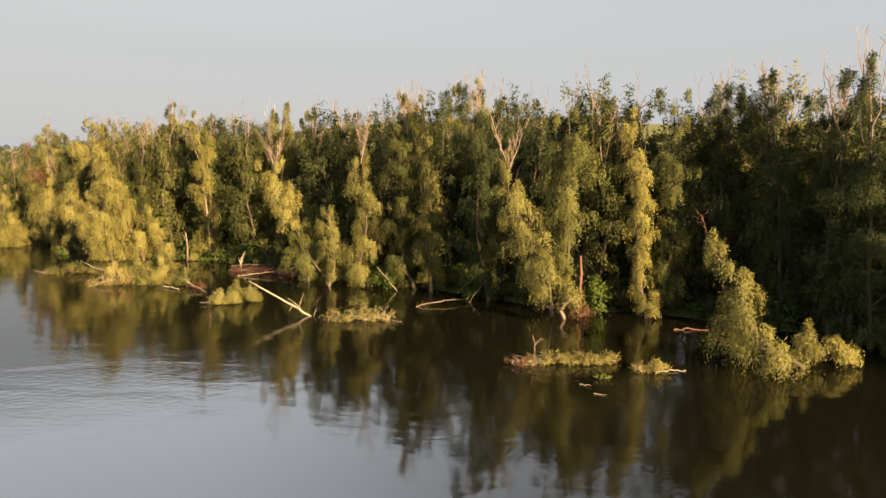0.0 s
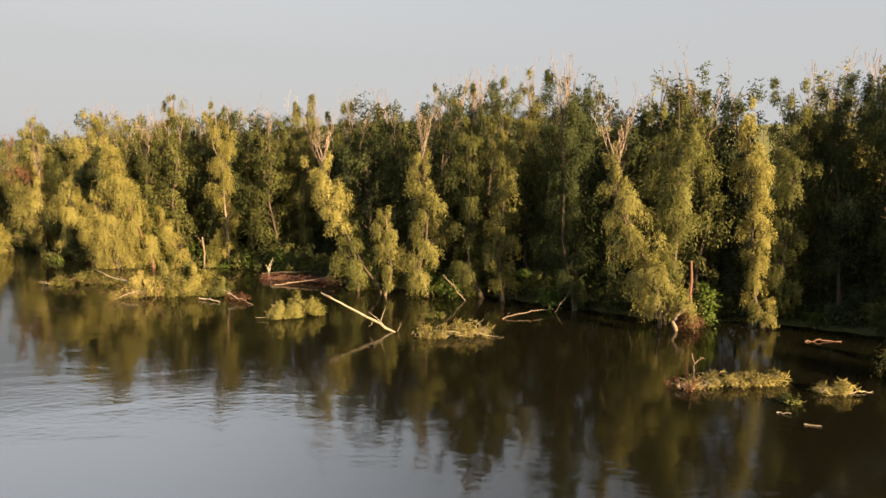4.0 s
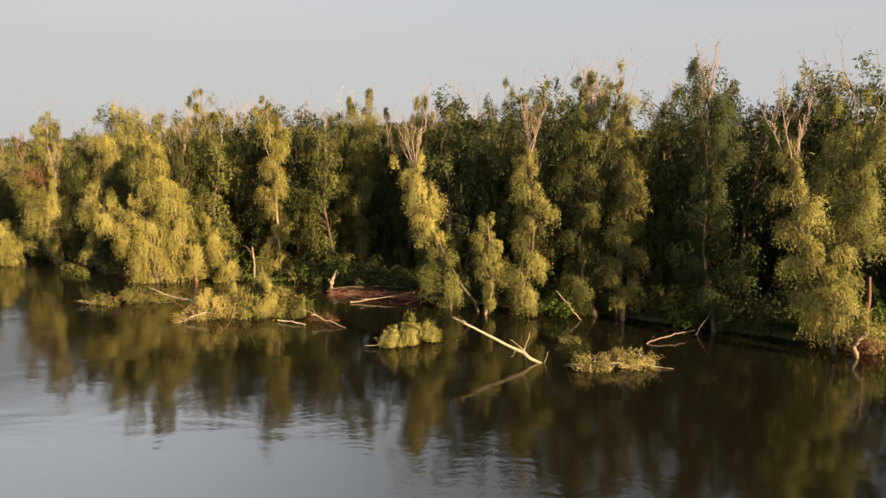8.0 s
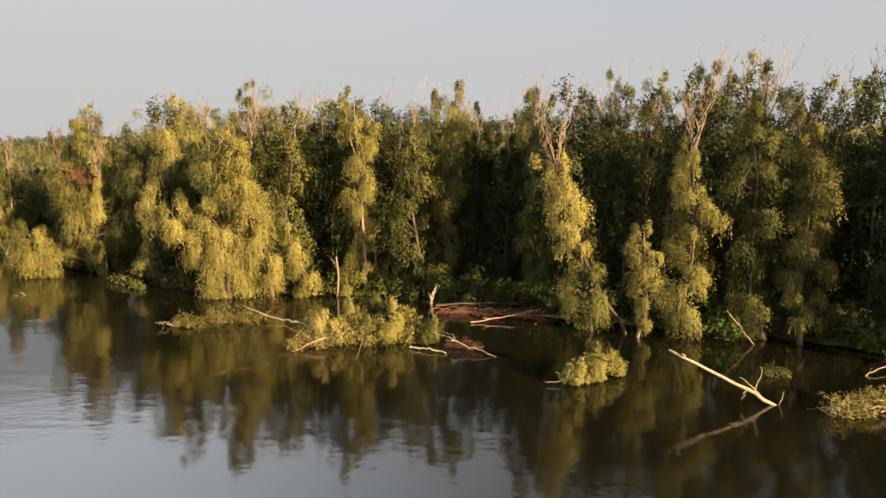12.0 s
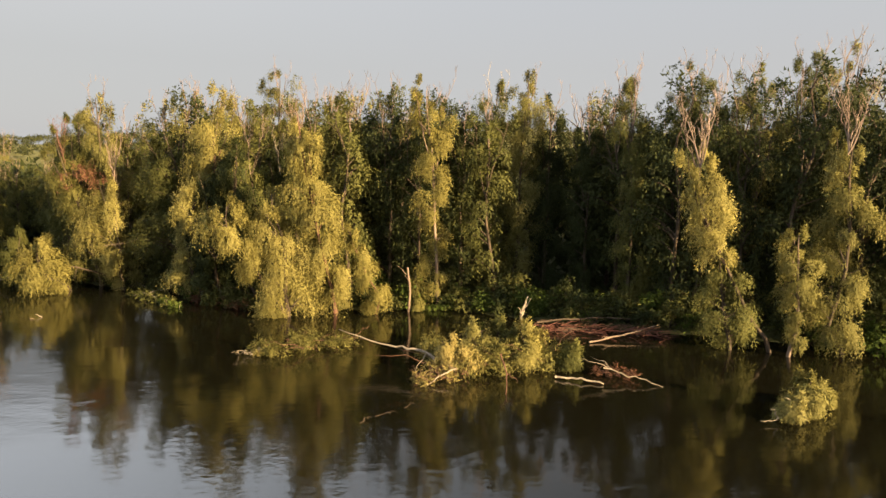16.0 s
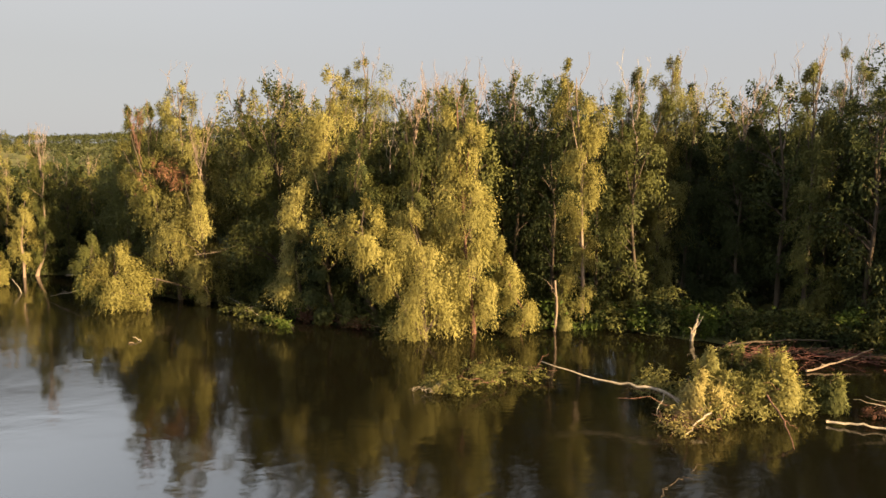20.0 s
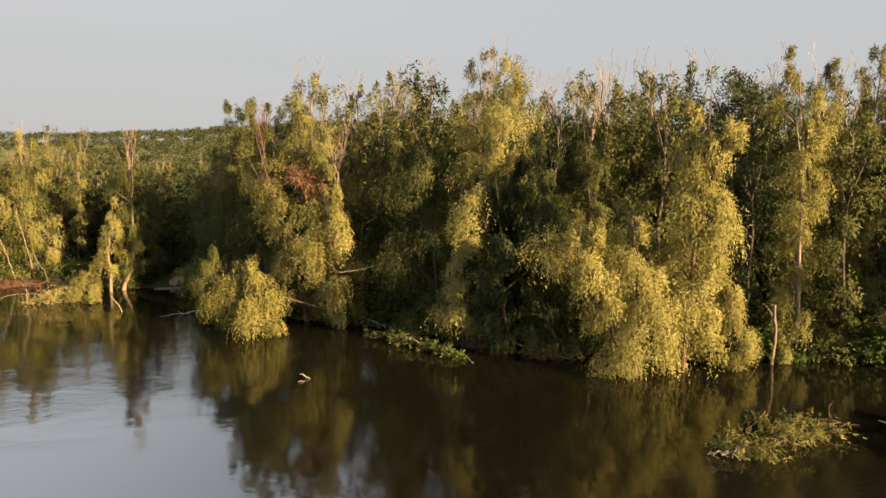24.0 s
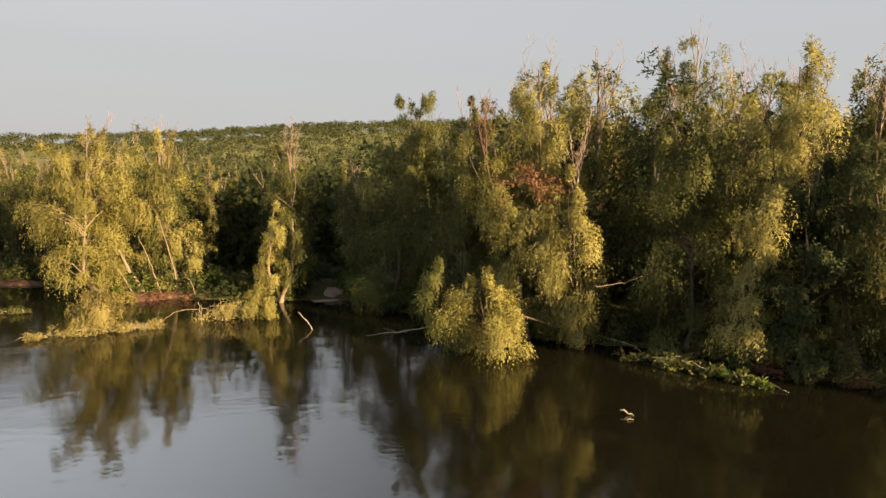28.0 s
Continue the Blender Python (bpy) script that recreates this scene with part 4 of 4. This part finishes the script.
log(((7.3, 33.1, 0.03), (7.8, 32.8, 0.08)), 0.04, 0.02, M_DEAD, "short bleached stick floating on the river", "floating_stick")
log(((7.7, 31.7, 0.03), (8.3, 31.4, 0.06)), 0.03, 0.015, M_DEAD, "short bleached stick floating on the river", "floating_stick")

# broken trunk standing in the water, with a heap of drift caught round its foot
snag = log(((10.7, 49.4, -0.6), (10.7, 49.4, 2.0), (10.6, 49.4, 4.7)), 0.26, 0.17, M_TWIG, "broken reddish trunk standing in the water", "tree_snag", forks=((0.55, (0.5, -0.2, 0.6), 0.05), (0.7, (-0.3, -0.2, 0.5), 0.04)))
raft((10.6, 49.3), 0.7, 0.7, 1.5, 0.0, M_DRY, "tangle of dry drift caught round a broken trunk", "drift_tangle", twigs=10, clumps=16)
log(((-30.6, 77.4, -0.5), (-30.5, 77.4, 1.8), (-30.7, 77.4, 3.4)), 0.20, 0.12, M_PALEBARK, "broken pale trunk with a splintered top on the bank", "tree_snag", forks=((0.8, (-0.9, 0, 1.0), 0.04), (0.7, (-0.6, 0.1, 1.1), 0.03)))

tree((-30.0, 77.8), ((0.5, 0, 0, 0.7), (1.3, 0.1, 0, 0.8), (2.1, 0, 0, 0.6), (2.8, 0, 0, 0.2)), M_WILLOW, dense=1.1, hang=0.5, lumpy=1.5, label="small willow bush beside a broken pale trunk", name="willow_bush", girth=0.04, foot=0.2, limbs=4)

# the long bleached log and its neighbours
log(((-9.4, 48.5, -0.35), (-11.5, 48.8, 0.8), (-14.9, 49.5, 2.5)), 0.17, 0.10, M_DEAD, "long bleached log slanting out of the river",
    forks=((0.35, (-1.2, 0.1, 1.1), 0.05), (0.42, (0.3, 0.1, 1.2), 0.04), (0.12, (0.3, 0, 0.8), 0.03), (0.5, (-0.4, -0.2, -0.4), 0.03), (0.92, (-0.1, -0.3, 0.15), 0.06)), sides=9)
raft((-6.2, 47.2), 2.8, 1.0, 1.0, 0.12, M_PALE, "tangled mat of straw-coloured branches in the river", twigs=30, clumps=30, num=16)
log(((-2.1, 52.2, 0.0), (-1.0, 52.6, 0.25), (0.6, 53.3, 0.35), (2.2, 54.3, 0.30)), 0.08, 0.04, M_PALEBARK, "long bleached log lying on the water", "floating_log", forks=((0.15, (0.2, 0.1, 0.3), 0.03),))
log(((2.2, 54.3, -0.1), (3.3, 54.5, 1.3), (4.7, 54.8, 2.9)), 0.06, 0.02, M_PALEBARK, "thin bare pole leaning out of the water", "leaning_pole")
log(((9.3, 48.3, -0.1), (9.0, 48.2, 0.7), (9.4, 48.2, 1.35), (10.0, 48.4, 1.5)), 0.26, 0.16, M_PALEBARK, "curled slab of pale driftwood beside a broken trunk", "driftwood_slab")
log(((-4.1, 59.0, 0.0), (-5.0, 59.1, 1.1), (-6.0, 59.2, 2.2)), 0.10, 0.06, M_PALEBARK, "grey trunk leaning on the bank", "dead_tree", forks=((0.5, (-0.3, 0.2, 0.9), 0.04),))
raft((-7.0, 52.9), 0.8, 0.4, 0.4, 0.0, M_OLIVE, "small leafy twigs poking out of the river", "water_tuft", twigs=4, clumps=6)
for at, h, r in (((-17.2, 53.0), 1.6, 0.8), ((-16.1, 53.7), 1.0, 0.6), ((-18.2, 52.5), 0.9, 0.55)):
    tree(at, ((0.35, 0, 0, r * 0.9), (h * 0.5, 0, 0, r), (h * 0.8, 0.1, 0, r * 0.7), (h, 0.1, 0, 0.3)), M_WILLOW, dense=1.2, hang=0.5, lumpy=1.1, label="rounded straw-green crown of a drowned willow", name="drowned_willow", girth=0.05, foot=0.3, limbs=4)
log(((-17.6, 52.4, 0.05), (-18.3, 52.4, 0.6), (-19.0, 52.4, 0.15), (-19.9, 52.4, 0.2)), 0.05, 0.02, M_DEAD, "white crooked branch lying on the water", "crooked_branch", forks=((0.35, (-0.5, 0, 0.6), 0.04), (0.7, (-0.3, 0.1, 0.4), 0.03)))

# the island of drowned crowns
tree((-31.2, 61.2), ((0.3, 0, 0, 1.0), (0.9, 0.1, 0, 1.1), (1.5, -0.2, 0.2, 0.7), (1.9, -0.3, 0.2, 0.3)), M_PALE, lumpy=1.5, dense=0.9, hang=0.6, label="straw-green crown of a drowned willow in the river", name="drowned_willow", girth=0.05, foot=0.3, limbs=4)
raft((-31.6, 60.8), 1.8, 1.0, 1.0, 0.4, M_PALE, "bleached and reddish twigs of a drowned willow", "drift_tangle", twigs=34, clumps=7, twigmat=M_TWIG)
tree((-30.0, 62.9), ((0.3, -0.2, 0, 1.8), (1.0, 0.0, 0, 1.9), (1.8, 0.4, 0, 1.4), (2.5, 0.7, 0, 0.6)), M_WILLOW, dense=1.1, hang=0.5, lumpy=1.7, label="grey-green crown of a drowned willow", name="drowned_willow", girth=0.05, foot=0.3, limbs=4)
tree((-28.0, 63.4), ((0.3, 0, 0, 1.4), (1.1, 0.1, 0, 1.6), (1.9, 0.2, 0, 1.2), (2.6, 0.3, 0, 0.4)), M_OLIVE, dense=1.0, hang=0.5, lumpy=1.7, label="green leafy crown of a drowned willow", name="drowned_willow", girth=0.05, foot=0.3, limbs=4)
tree((-26.9, 61.9), ((0.3, 0.1, -0.3, 1.3), (1.1, 0.1, -0.2, 1.6), (1.8, 0.0, 0, 1.1), (2.4, -0.3, 0.1, 0.4)), M_SUNLIT, lumpy=1.7, dense=1.1, hang=0.6, label="sunlit leafy crown of a drowned willow", name="drowned_willow", girth=0.05, foot=0.3, limbs=4)
tree((-24.5, 61.2), ((0.3, 0, 0, 0.6), (0.8, 0, 0, 0.7), (1.3, 0, 0, 0.3)), M_OLIVE, dense=1.0, hang=0.5, label="small leafy bush standing in the river", name="drowned_willow", girth=0.05, foot=0.3, limbs=4)
raft((-26.6, 63.4), 2.2, 1.0, 2.0, 0.1, M_OLIVE, "tangle of leafy and bare twigs above the river", "drowned_branch", twigs=26, clumps=26, num=14, leaf=(0.22, 0.032), twigmat=M_TWIG)
raft((-28.4, 62.2), 3.6, 1.5, 1.9, 0.05, M_WILLOW, "grey-green leafy twigs of drowned willows", "drowned_branch", twigs=34, clumps=90, num=26, leaf=(0.22, 0.032), twigmat=M_TWIG)
raft((-22.9, 59.6), 1.1, 0.5, 0.7, -0.5, M_DRY, "reddish dead twigs of a drowned branch", "drift_tangle", twigs=14, clumps=4, twigmat=M_TWIG)
log(((-31.0, 61.0, 0.4), (-32.6, 62.2, 1.25), (-34.0, 63.4, 1.1), (-36.6, 65.2, 1.75)), 0.17, 0.04, M_DEAD, "long bleached branch reaching out over the water", "bleached_branch",
    forks=((0.2, (0.4, -0.9, -0.6), 0.05), (0.3, (-0.7, -0.6, -0.8), 0.04)))
log(((-31.0, 60.6, 0.6), (-32.0, 60.2, 0.4), (-32.7, 59.8, 0.05)), 0.07, 0.03, M_DEAD, "pale branch dipping into the river", "bleached_branch")
log(((-28.9, 60.0, 1.4), (-28.9, 58.9, 0.6), (-29.3, 57.9, -0.05)), 0.07, 0.03, M_TWIG, "reddish branch dipping into the river", "drift_branch", forks=((0.5, (0.5, -0.2, -0.4), 0.03),))
log(((-26.0, 59.9, 0.12), (-25.0, 59.2, 0.16), (-24.0, 58.5, 0.06)), 0.10, 0.07, M_DEAD, "cut bleached log floating on the river", "floating_log")
log(((-23.6, 59.4, 0.6), (-22.5, 58.6, 0.4), (-21.1, 57.6, -0.05)), 0.06, 0.03, M_DEAD, "thin bleached pole slanting into the water", "leaning_pole", forks=((0.15, (-1.4, 0.6, 0.4), 0.03), (0.2, (-0.8, 0.9, 0.5), 0.025)))
log(((-23.0, 73.6, -0.4), (-23.0, 73.5, 0.7), (-22.5, 73.6, 1.7)), 0.22, 0.10, M_DEAD, "splintered bleached stub standing in the water", "tree_snag", forks=((0.35, (0.75, 0, 1.5), 0.11), (0.3, (-0.25, 0, 0.8), 0.06)))
raft((-38.2, 67.8), 3.2, 1.2, 1.2, 0.28, M_WILLOW, "half-drowned leafy branch lying on the river", "drowned_branch", twigs=18, clumps=38, num=14, leaf=(0.22, 0.032), twigmat=M_TWIG)
raft((-41.2, 67.0), 1.1, 0.5, 0.4, 0.1, M_PALE, "pale twigs trailing in the river", "drift_raft", twigs=8, clumps=10)

log(((-37.4, 54.6, -0.05), (-36.1, 56.0, 0.0), (-34.8, 56.9, -0.02), (-33.4, 57.6, -0.05)), 0.03, 0.03, M_BARK, "reddish branch lying awash in the river", "sunken_branch", forks=((0.3, (0.5, 0.4, 0.08), 0.03), (0.6, (0.4, -0.3, 0.06), 0.03), (0.8, (0.5, 0.3, 0.05), 0.02)))

# the heap of drift against the bank
pile = thing("driftwood_pile", (-19.3, 68.6, 0.0), "heap of reddish driftwood jammed against the bank", "driftwood")
for i in range(190):
    x = rng.uniform(-4.0, 3.6)
    y = rng.normal() * 0.65 - 0.38 * x * 0.9 + 0.35
    a = np.array([x, y, rng.uniform(0.02, 0.50 - 0.07 * abs(x))])
    dr = rng.normal() * 0.6 - 0.3
    ln = rng.uniform(0.4, 2.0)
    b = a + [math.cos(dr) * ln, math.sin(dr) * ln, rng.normal() * 0.28]
    b[2] = max(b[2], 0.02)
    part("branch", mesh_from("branch", *tube(bent(a, b, 0.03, 0.04, 5), np.linspace(0.022, 0.008, 5), 4), (M_REDTWIG, M_REDTWIG, M_REDTWIG, M_TWIG, M_REDTWIG, M_BARK)[i % 6], True), pile)
log(((-21.1, 66.3, 0.1), (-18.6, 66.7, 0.35), (-15.6, 67.4, 0.75)), 0.11, 0.06, M_PALEBARK, "long pale branch on a heap of driftwood", "drift_branch", forks=((0.3, (-0.6, -0.3, 0.1), 0.04),))
log(((-23.0, 70.4, 0.5), (-19.5, 70.2, 0.75), (-15.5, 69.4, 0.7)), 0.12, 0.06, M_BARK, "dark log lying across a heap of driftwood", "drift_branch")

# the willow bush that hangs over the water upstream, with its bare bough
tree((-57.6, 90.3), ((0.7, -1.6, -0.7, 2.0), (1.9, -2.0, -0.8, 2.5), (3.3, -2.3, -0.7, 2.0), (4.5, -2.2, -0.4, 0.7)), M_SUNLIT, dense=1.7, lumpy=0.6, label="golden willow bush hanging over the water", name="willow_bush", girth=0.06, foot=0.3)
tree((-60.2, 91.8), ((0.7, -1.5, -0.3, 1.4), (2.4, -1.8, -0.3, 1.8), (4.0, -1.7, 0, 1.3), (5.0, -1.6, 0, 0.4)), M_OLIVE, dense=1.5, lumpy=0.7, label="grey-green willow bush hanging over the water", name="willow_bush", girth=0.06, foot=0.3)
log(((-54.5, 91.0, 1.0), (-57.5, 90.2, 2.2), (-60.0, 89.6, 1.8)), 0.14, 0.07, M_BARK, "bowed trunk carrying a bush over the water", "bowed_trunk", forks=((0.5, (0, -0.6, -0.9), 0.05), (0.8, (-0.2, -0.5, -1.2), 0.05)))
log(((-61.3, 91.1, 1.6), (-63.4, 92.7, 0.9), (-65.8, 94.4, 0.25)), 0.07, 0.02, M_DEAD, "thin bleached branch reaching over the water", "bleached_branch", forks=((0.5, (-1.2, 0.5, -0.5), 0.02), (0.7, (-0.8, 0.9, 0.1), 0.02)))
log(((-68.9, 97.6, -0.1), (-69.2, 98.0, 0.5), (-69.8, 98.4, 1.05)), 0.07, 0.04, M_DEAD, "short bleached stick standing in the river", "drift_stub")
log(((-56.2, 79.3, 0.02), (-56.7, 79.6, 0.2)), 0.06, 0.04, M_DEAD, "bleached stick floating far out on the river", "floating_stick")
log(((-56.8, 78.9, 0.02), (-56.5, 78.8, 0.04)), 0.05, 0.04, M_PALEBARK, "piece of drift floating far out on the river", "floating_stick")
log(((-54.1, 87.3, 4.2), (-52.6, 87.1, 4.4), (-51.2, 86.8, 4.9)), 0.04, 0.02, M_PALEBARK, "thin bare branch caught across the trees", "bare_branch")

# leafy fallen branch and brown brush at the foot of the shaded bank
raft((-49.9, 84.8), 3.8, 0.9, 0.9, -0.95, M_OLIVE, "leafy fallen branch trailing in the river", "fallen_branch", twigs=10, clumps=40, num=9, leaf=(0.22, 0.06))
raft((-48.4, 82.4), 1.6, 0.4, 0.4, -0.95, M_BRIGHT, "fresh green tip of a fallen branch on the water", "fallen_branch", twigs=3, clumps=14, num=9, leaf=(0.22, 0.06))
raft((-45.0, 82.2), 3.4, 0.8, 0.9, -0.75, M_DRY, "brown dead brush along the foot of the bank", "dead_brush", twigs=26, clumps=12, twigmat=M_TWIG)
log(((-47.2, 84.2, 0.7), (-45.2, 82.8, 0.9), (-43.4, 81.2, 0.4), (-41.6, 79.6, 0.15)), 0.09, 0.04, M_PALEBARK, "long grey branch lying along the bank", "drift_branch", forks=((0.3, (0.6, -0.9, -0.3), 0.04), (0.6, (0.9, 0.2, 0.5), 0.04)))

# drift and drowned bushes before the leaning willows upstream
tree((-82.4, 100.4), ((0.3, 0, 0, 2.0), (1.1, 0, 0, 2.2), (1.9, 0.1, 0, 1.2), (2.3, 0.1, 0, 0.4)), M_PALE, dense=1.3, hang=0.6, label="straw-green drowned willow in the sun", name="drowned_willow", girth=0.05, foot=0.3, limbs=4)
raft((-82.0, 99.0), 4.2, 0.8, 0.45, 0.28, M_PALE, "golden mat of drift along the water's edge", "drift_raft", twigs=26, clumps=40)
raft((-74.4, 101.6), 2.4, 0.9, 1.7, 0.35, M_PALE, "leaning heap of dry golden branches", "dead_brush", twigs=30, clumps=22, twigmat=M_DEAD)
tree((-72.2, 102.0), ((0.3, 0, 0, 1.0), (1.3, 0, 0, 1.2), (2.4, 0.1, 0, 0.4)), M_SUNLIT, dense=1.2, hang=0.7, label="small sunlit willow bush standing in the water", name="willow_bush", girth=0.05, foot=0.3, limbs=4)
log(((-78.8, 101.5, 0.0), (-77.8, 101.8, 0.75), (-76.2, 102.2, 0.75), (-75.0, 102.2, 0.4)), 0.05, 0.03, M_PALEBARK, "hoop-shaped bare branch above the water", "crooked_branch")
raft((-89.6, 106.0), 1.6, 0.5, 0.4, 0.2, M_OLIVE, "low leafy drift in the shade", "drift_raft", twigs=8, clumps=14)
for a, b, r in (((-80.3, 110.6, 0.3), (-81.9, 111.0, 5.0), 0.10), ((-79.0, 111.2, 0.3), (-80.6, 111.8, 6.8), 0.10), ((-77.6, 110.2, 0.3), (-78.6, 110.6, 2.2), 0.07), ((-82.0, 109.8, 0.2), (-84.6, 110.4, 4.4), 0.09), ((-75.6, 112.8, 0.3), (-79.6, 113.8, 5.4), 0.09)):
    log((a, tuple((p + q) / 2 + 0.1 for p, q in zip(a, b)), b), r, r * 0.5, M_PALEBARK, "bare sunlit stem leaning on the bank", "dead_tree")


def mound(at, rx, ry, h, mat, name, label, turn=0.0):
    """A low irregular bank of soil."""
    n, k = 28, 7
    a = np.linspace(0, 2 * np.pi, n, endpoint=False)
    wob = 1 + 0.16 * np.sin(3 * a + at[0]) + 0.1 * np.sin(5 * a + at[1])
    z0 = float(ground_z(np.array([at[0]]), np.array([at[1]]))[0])
    v, q = [], []
    for i in range(k):
        f = i / (k - 1)
        r = 1 - f * 0.97
        zz = h * (1 - (1 - f) ** 2) * (1 + 0.12 * np.sin(4 * a + 3 * i))
        x, y = rx * r * wob * np.cos(a), ry * r * wob * np.sin(a)
        v.append(np.stack([x * math.cos(turn) - y * math.sin(turn), x * math.sin(turn) + y * math.cos(turn), zz - (0.5 if i == 0 else 0)], 1))
        if i:
            j = np.arange(n)
            q.append(np.stack([(i - 1) * n + j, (i - 1) * n + (j + 1) % n, i * n + (j + 1) % n, i * n + j], 1))
    ob = new(name, mesh_from(name, np.concatenate(v), np.concatenate(q), mat, True))
    ob.location = (at[0], at[1], max(z0, -0.1))
    return tagged(ob, label, "bank", kind="structure")


mound((-67.4, 107.6), 1.4, 0.5, 0.08, M_SAND, "sand_bank", "pale trodden sand where a path reaches the water", 0.1)
mound((-66.7, 109.6), 0.8, 1.5, 0.20, M_SAND, "path", "pale trodden path leading up from the water", -0.05)
mound((-81.5, 110.8), 4.2, 1.2, 0.45, M_REDSOIL, "earth_bank", "undercut bank of red-brown earth", 0.05)
mound((-95.0, 121.0), 5.0, 1.2, 0.4, M_REDSOIL, "earth_bank", "undercut bank of red-brown earth", -0.6)
gp = np.concatenate([np.stack([rng.normal(size=420) * 1.0 - 27.6, rng.normal(size=420) * 0.5 + 77.9, np.full(420, 0.02)], 1),
                     np.stack([rng.uniform(-3, 3, 200) - 24.0, rng.normal(size=200) * 0.5 + 79.5, np.full(200, 0.4)], 1)])
grass = new("grass", mesh_from("grass", *leaves(gp, unit(rng.normal(size=gp.shape) * 0.35 + [0, 0, 1]), 0.5, 0.03)[:2], M_BRIGHT))
tagged(grass, "bright green grass at the foot of a willow", "grass", kind="stuff")

raft((-81.6, 109.7), 3.8, 0.9, 1.0, 0.08, M_DRY, "tangle of red-brown roots and dead twigs on the bank", "root_tangle", twigs=44, clumps=12, twigmat=M_TWIG)
for x, y, h in ((-69.6, 109.6, 1.5), (-65.2, 109.2, 1.6), (-69.0, 113.0, 1.8), (-64.8, 112.6, 2.0), (-68.6, 117.0, 1.8), (-64.6, 117.5, 2.0), (-67.9, 121.5, 1.5), (-65.0, 123.0, 1.4), (-66.6, 127.0, 1.0), (-70.4, 108.6, 1.3), (-66.9, 116.0, 0.8)):
    shrub((x, y), h, 1.3, M_SHADED, "dark shrub beside a trodden path", "path_bush", clumps=18, num=14)

# weathered post-and-rail frame on the path behind the trees
frame_at = (-65.9, 131.0)
fz = float(ground_z(np.array([frame_at[0]]), np.array([frame_at[1]]))[0])
rails = thing("wooden_frame", (*frame_at, fz), "weathered wooden post-and-rail frame in the shade of the trees", "fence")
for x in (-1.6, -0.3, 0.9, 2.0):
    part("post", mesh_from("post", *tube(bent((x, 0, -0.2), (x + 0.05, 0.05, 2.3), 0, 0.01, 4), np.full(4, 0.07), 6), M_PALEBARK, True), rails)
for z in (1.0, 2.1):
    part("rail", mesh_from("rail", *tube(bent((-1.8, -0.09, z), (2.2, -0.09, z + 0.05), 0, 0.01, 5), np.full(5, 0.05), 6), M_PALEBARK, True), rails)


# ---- the depth of the wood: crowns too crowded to tell apart, as filler that darkens the gaps ----
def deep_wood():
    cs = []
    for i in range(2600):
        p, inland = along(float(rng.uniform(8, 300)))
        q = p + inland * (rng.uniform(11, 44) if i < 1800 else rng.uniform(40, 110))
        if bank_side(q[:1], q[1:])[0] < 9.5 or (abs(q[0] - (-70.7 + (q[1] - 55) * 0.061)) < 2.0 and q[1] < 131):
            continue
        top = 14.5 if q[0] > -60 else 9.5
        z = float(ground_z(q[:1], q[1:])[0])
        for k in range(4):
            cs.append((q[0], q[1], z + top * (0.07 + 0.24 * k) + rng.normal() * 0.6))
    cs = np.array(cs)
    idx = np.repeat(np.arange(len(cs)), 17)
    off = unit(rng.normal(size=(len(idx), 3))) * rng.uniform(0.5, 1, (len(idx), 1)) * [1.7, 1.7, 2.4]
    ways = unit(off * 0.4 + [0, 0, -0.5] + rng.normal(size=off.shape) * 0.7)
    # leaves in the shaded tone, so that gaps between the trees go dark
    ob = new("deep_wood", mesh_from("deep_wood", *leaves(cs[idx] + off, ways, 0.95, 0.34)[:2], M_SHADED))
    tagged(ob, "dark filler leaves deep in the wood that close bright gaps", "wood", kind="stuff")


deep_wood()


# ---- far wood on the hill ----
def far_wood():
    n = 5200
    a = rng.uniform(-46, 24, n)
    dist = 75 + 560 * rng.uniform(0, 1, n) ** 0.68
    x = -70 + dist * np.sin(np.radians(a))
    y = 55 + dist * np.cos(np.radians(a))
    d = bank_side(x, y)
    field = (a < -14.8) & (dist > 300) & (dist < 452) & (a > -20.5)
    ok = (d > 40) & ~field
    x, y = x[ok], y[ok]
    z = ground_z(x, y)
    n = len(x)
    hh = rng.uniform(6, 10, n)
    per = 48
    idx = np.repeat(np.arange(n), per)
    off = unit(rng.normal(size=(n * per, 3))) * rng.uniform(0.55, 1.0, (n * per, 1))
    off[:, 2] = np.abs(off[:, 2]) * 1.2 - 0.3
    rad = rng.uniform(2.2, 4.0, n)
    pts = np.stack([x, y, z + hh * 0.62], 1)[idx] + off * np.stack([rad, rad, hh * 0.34], 1)[idx]
    ways = unit(off * 0.6 + rng.normal(size=(n * per, 3)) * 0.9)
    v, q, nor = leaves(pts, ways, 1.05, 0.42, unit(off + [0, 0, 0.2]))
    ob = new("far_wood", mesh_from("far_wood", v, q, M_HILL, False, nor))
    tagged(ob, "dense green wood covering the far hillside", "wood", kind="stuff")


far_wood()
for ob in near_protos + back_protos:  # the first of each habit take a place in the wood too
    q, inland = along(float(rng.uniform(40, 200)))
    q = q + inland * rng.uniform(24, 40)
    ob.location = (q[0], q[1], float(ground_z(q[:1], q[1:])[0]))
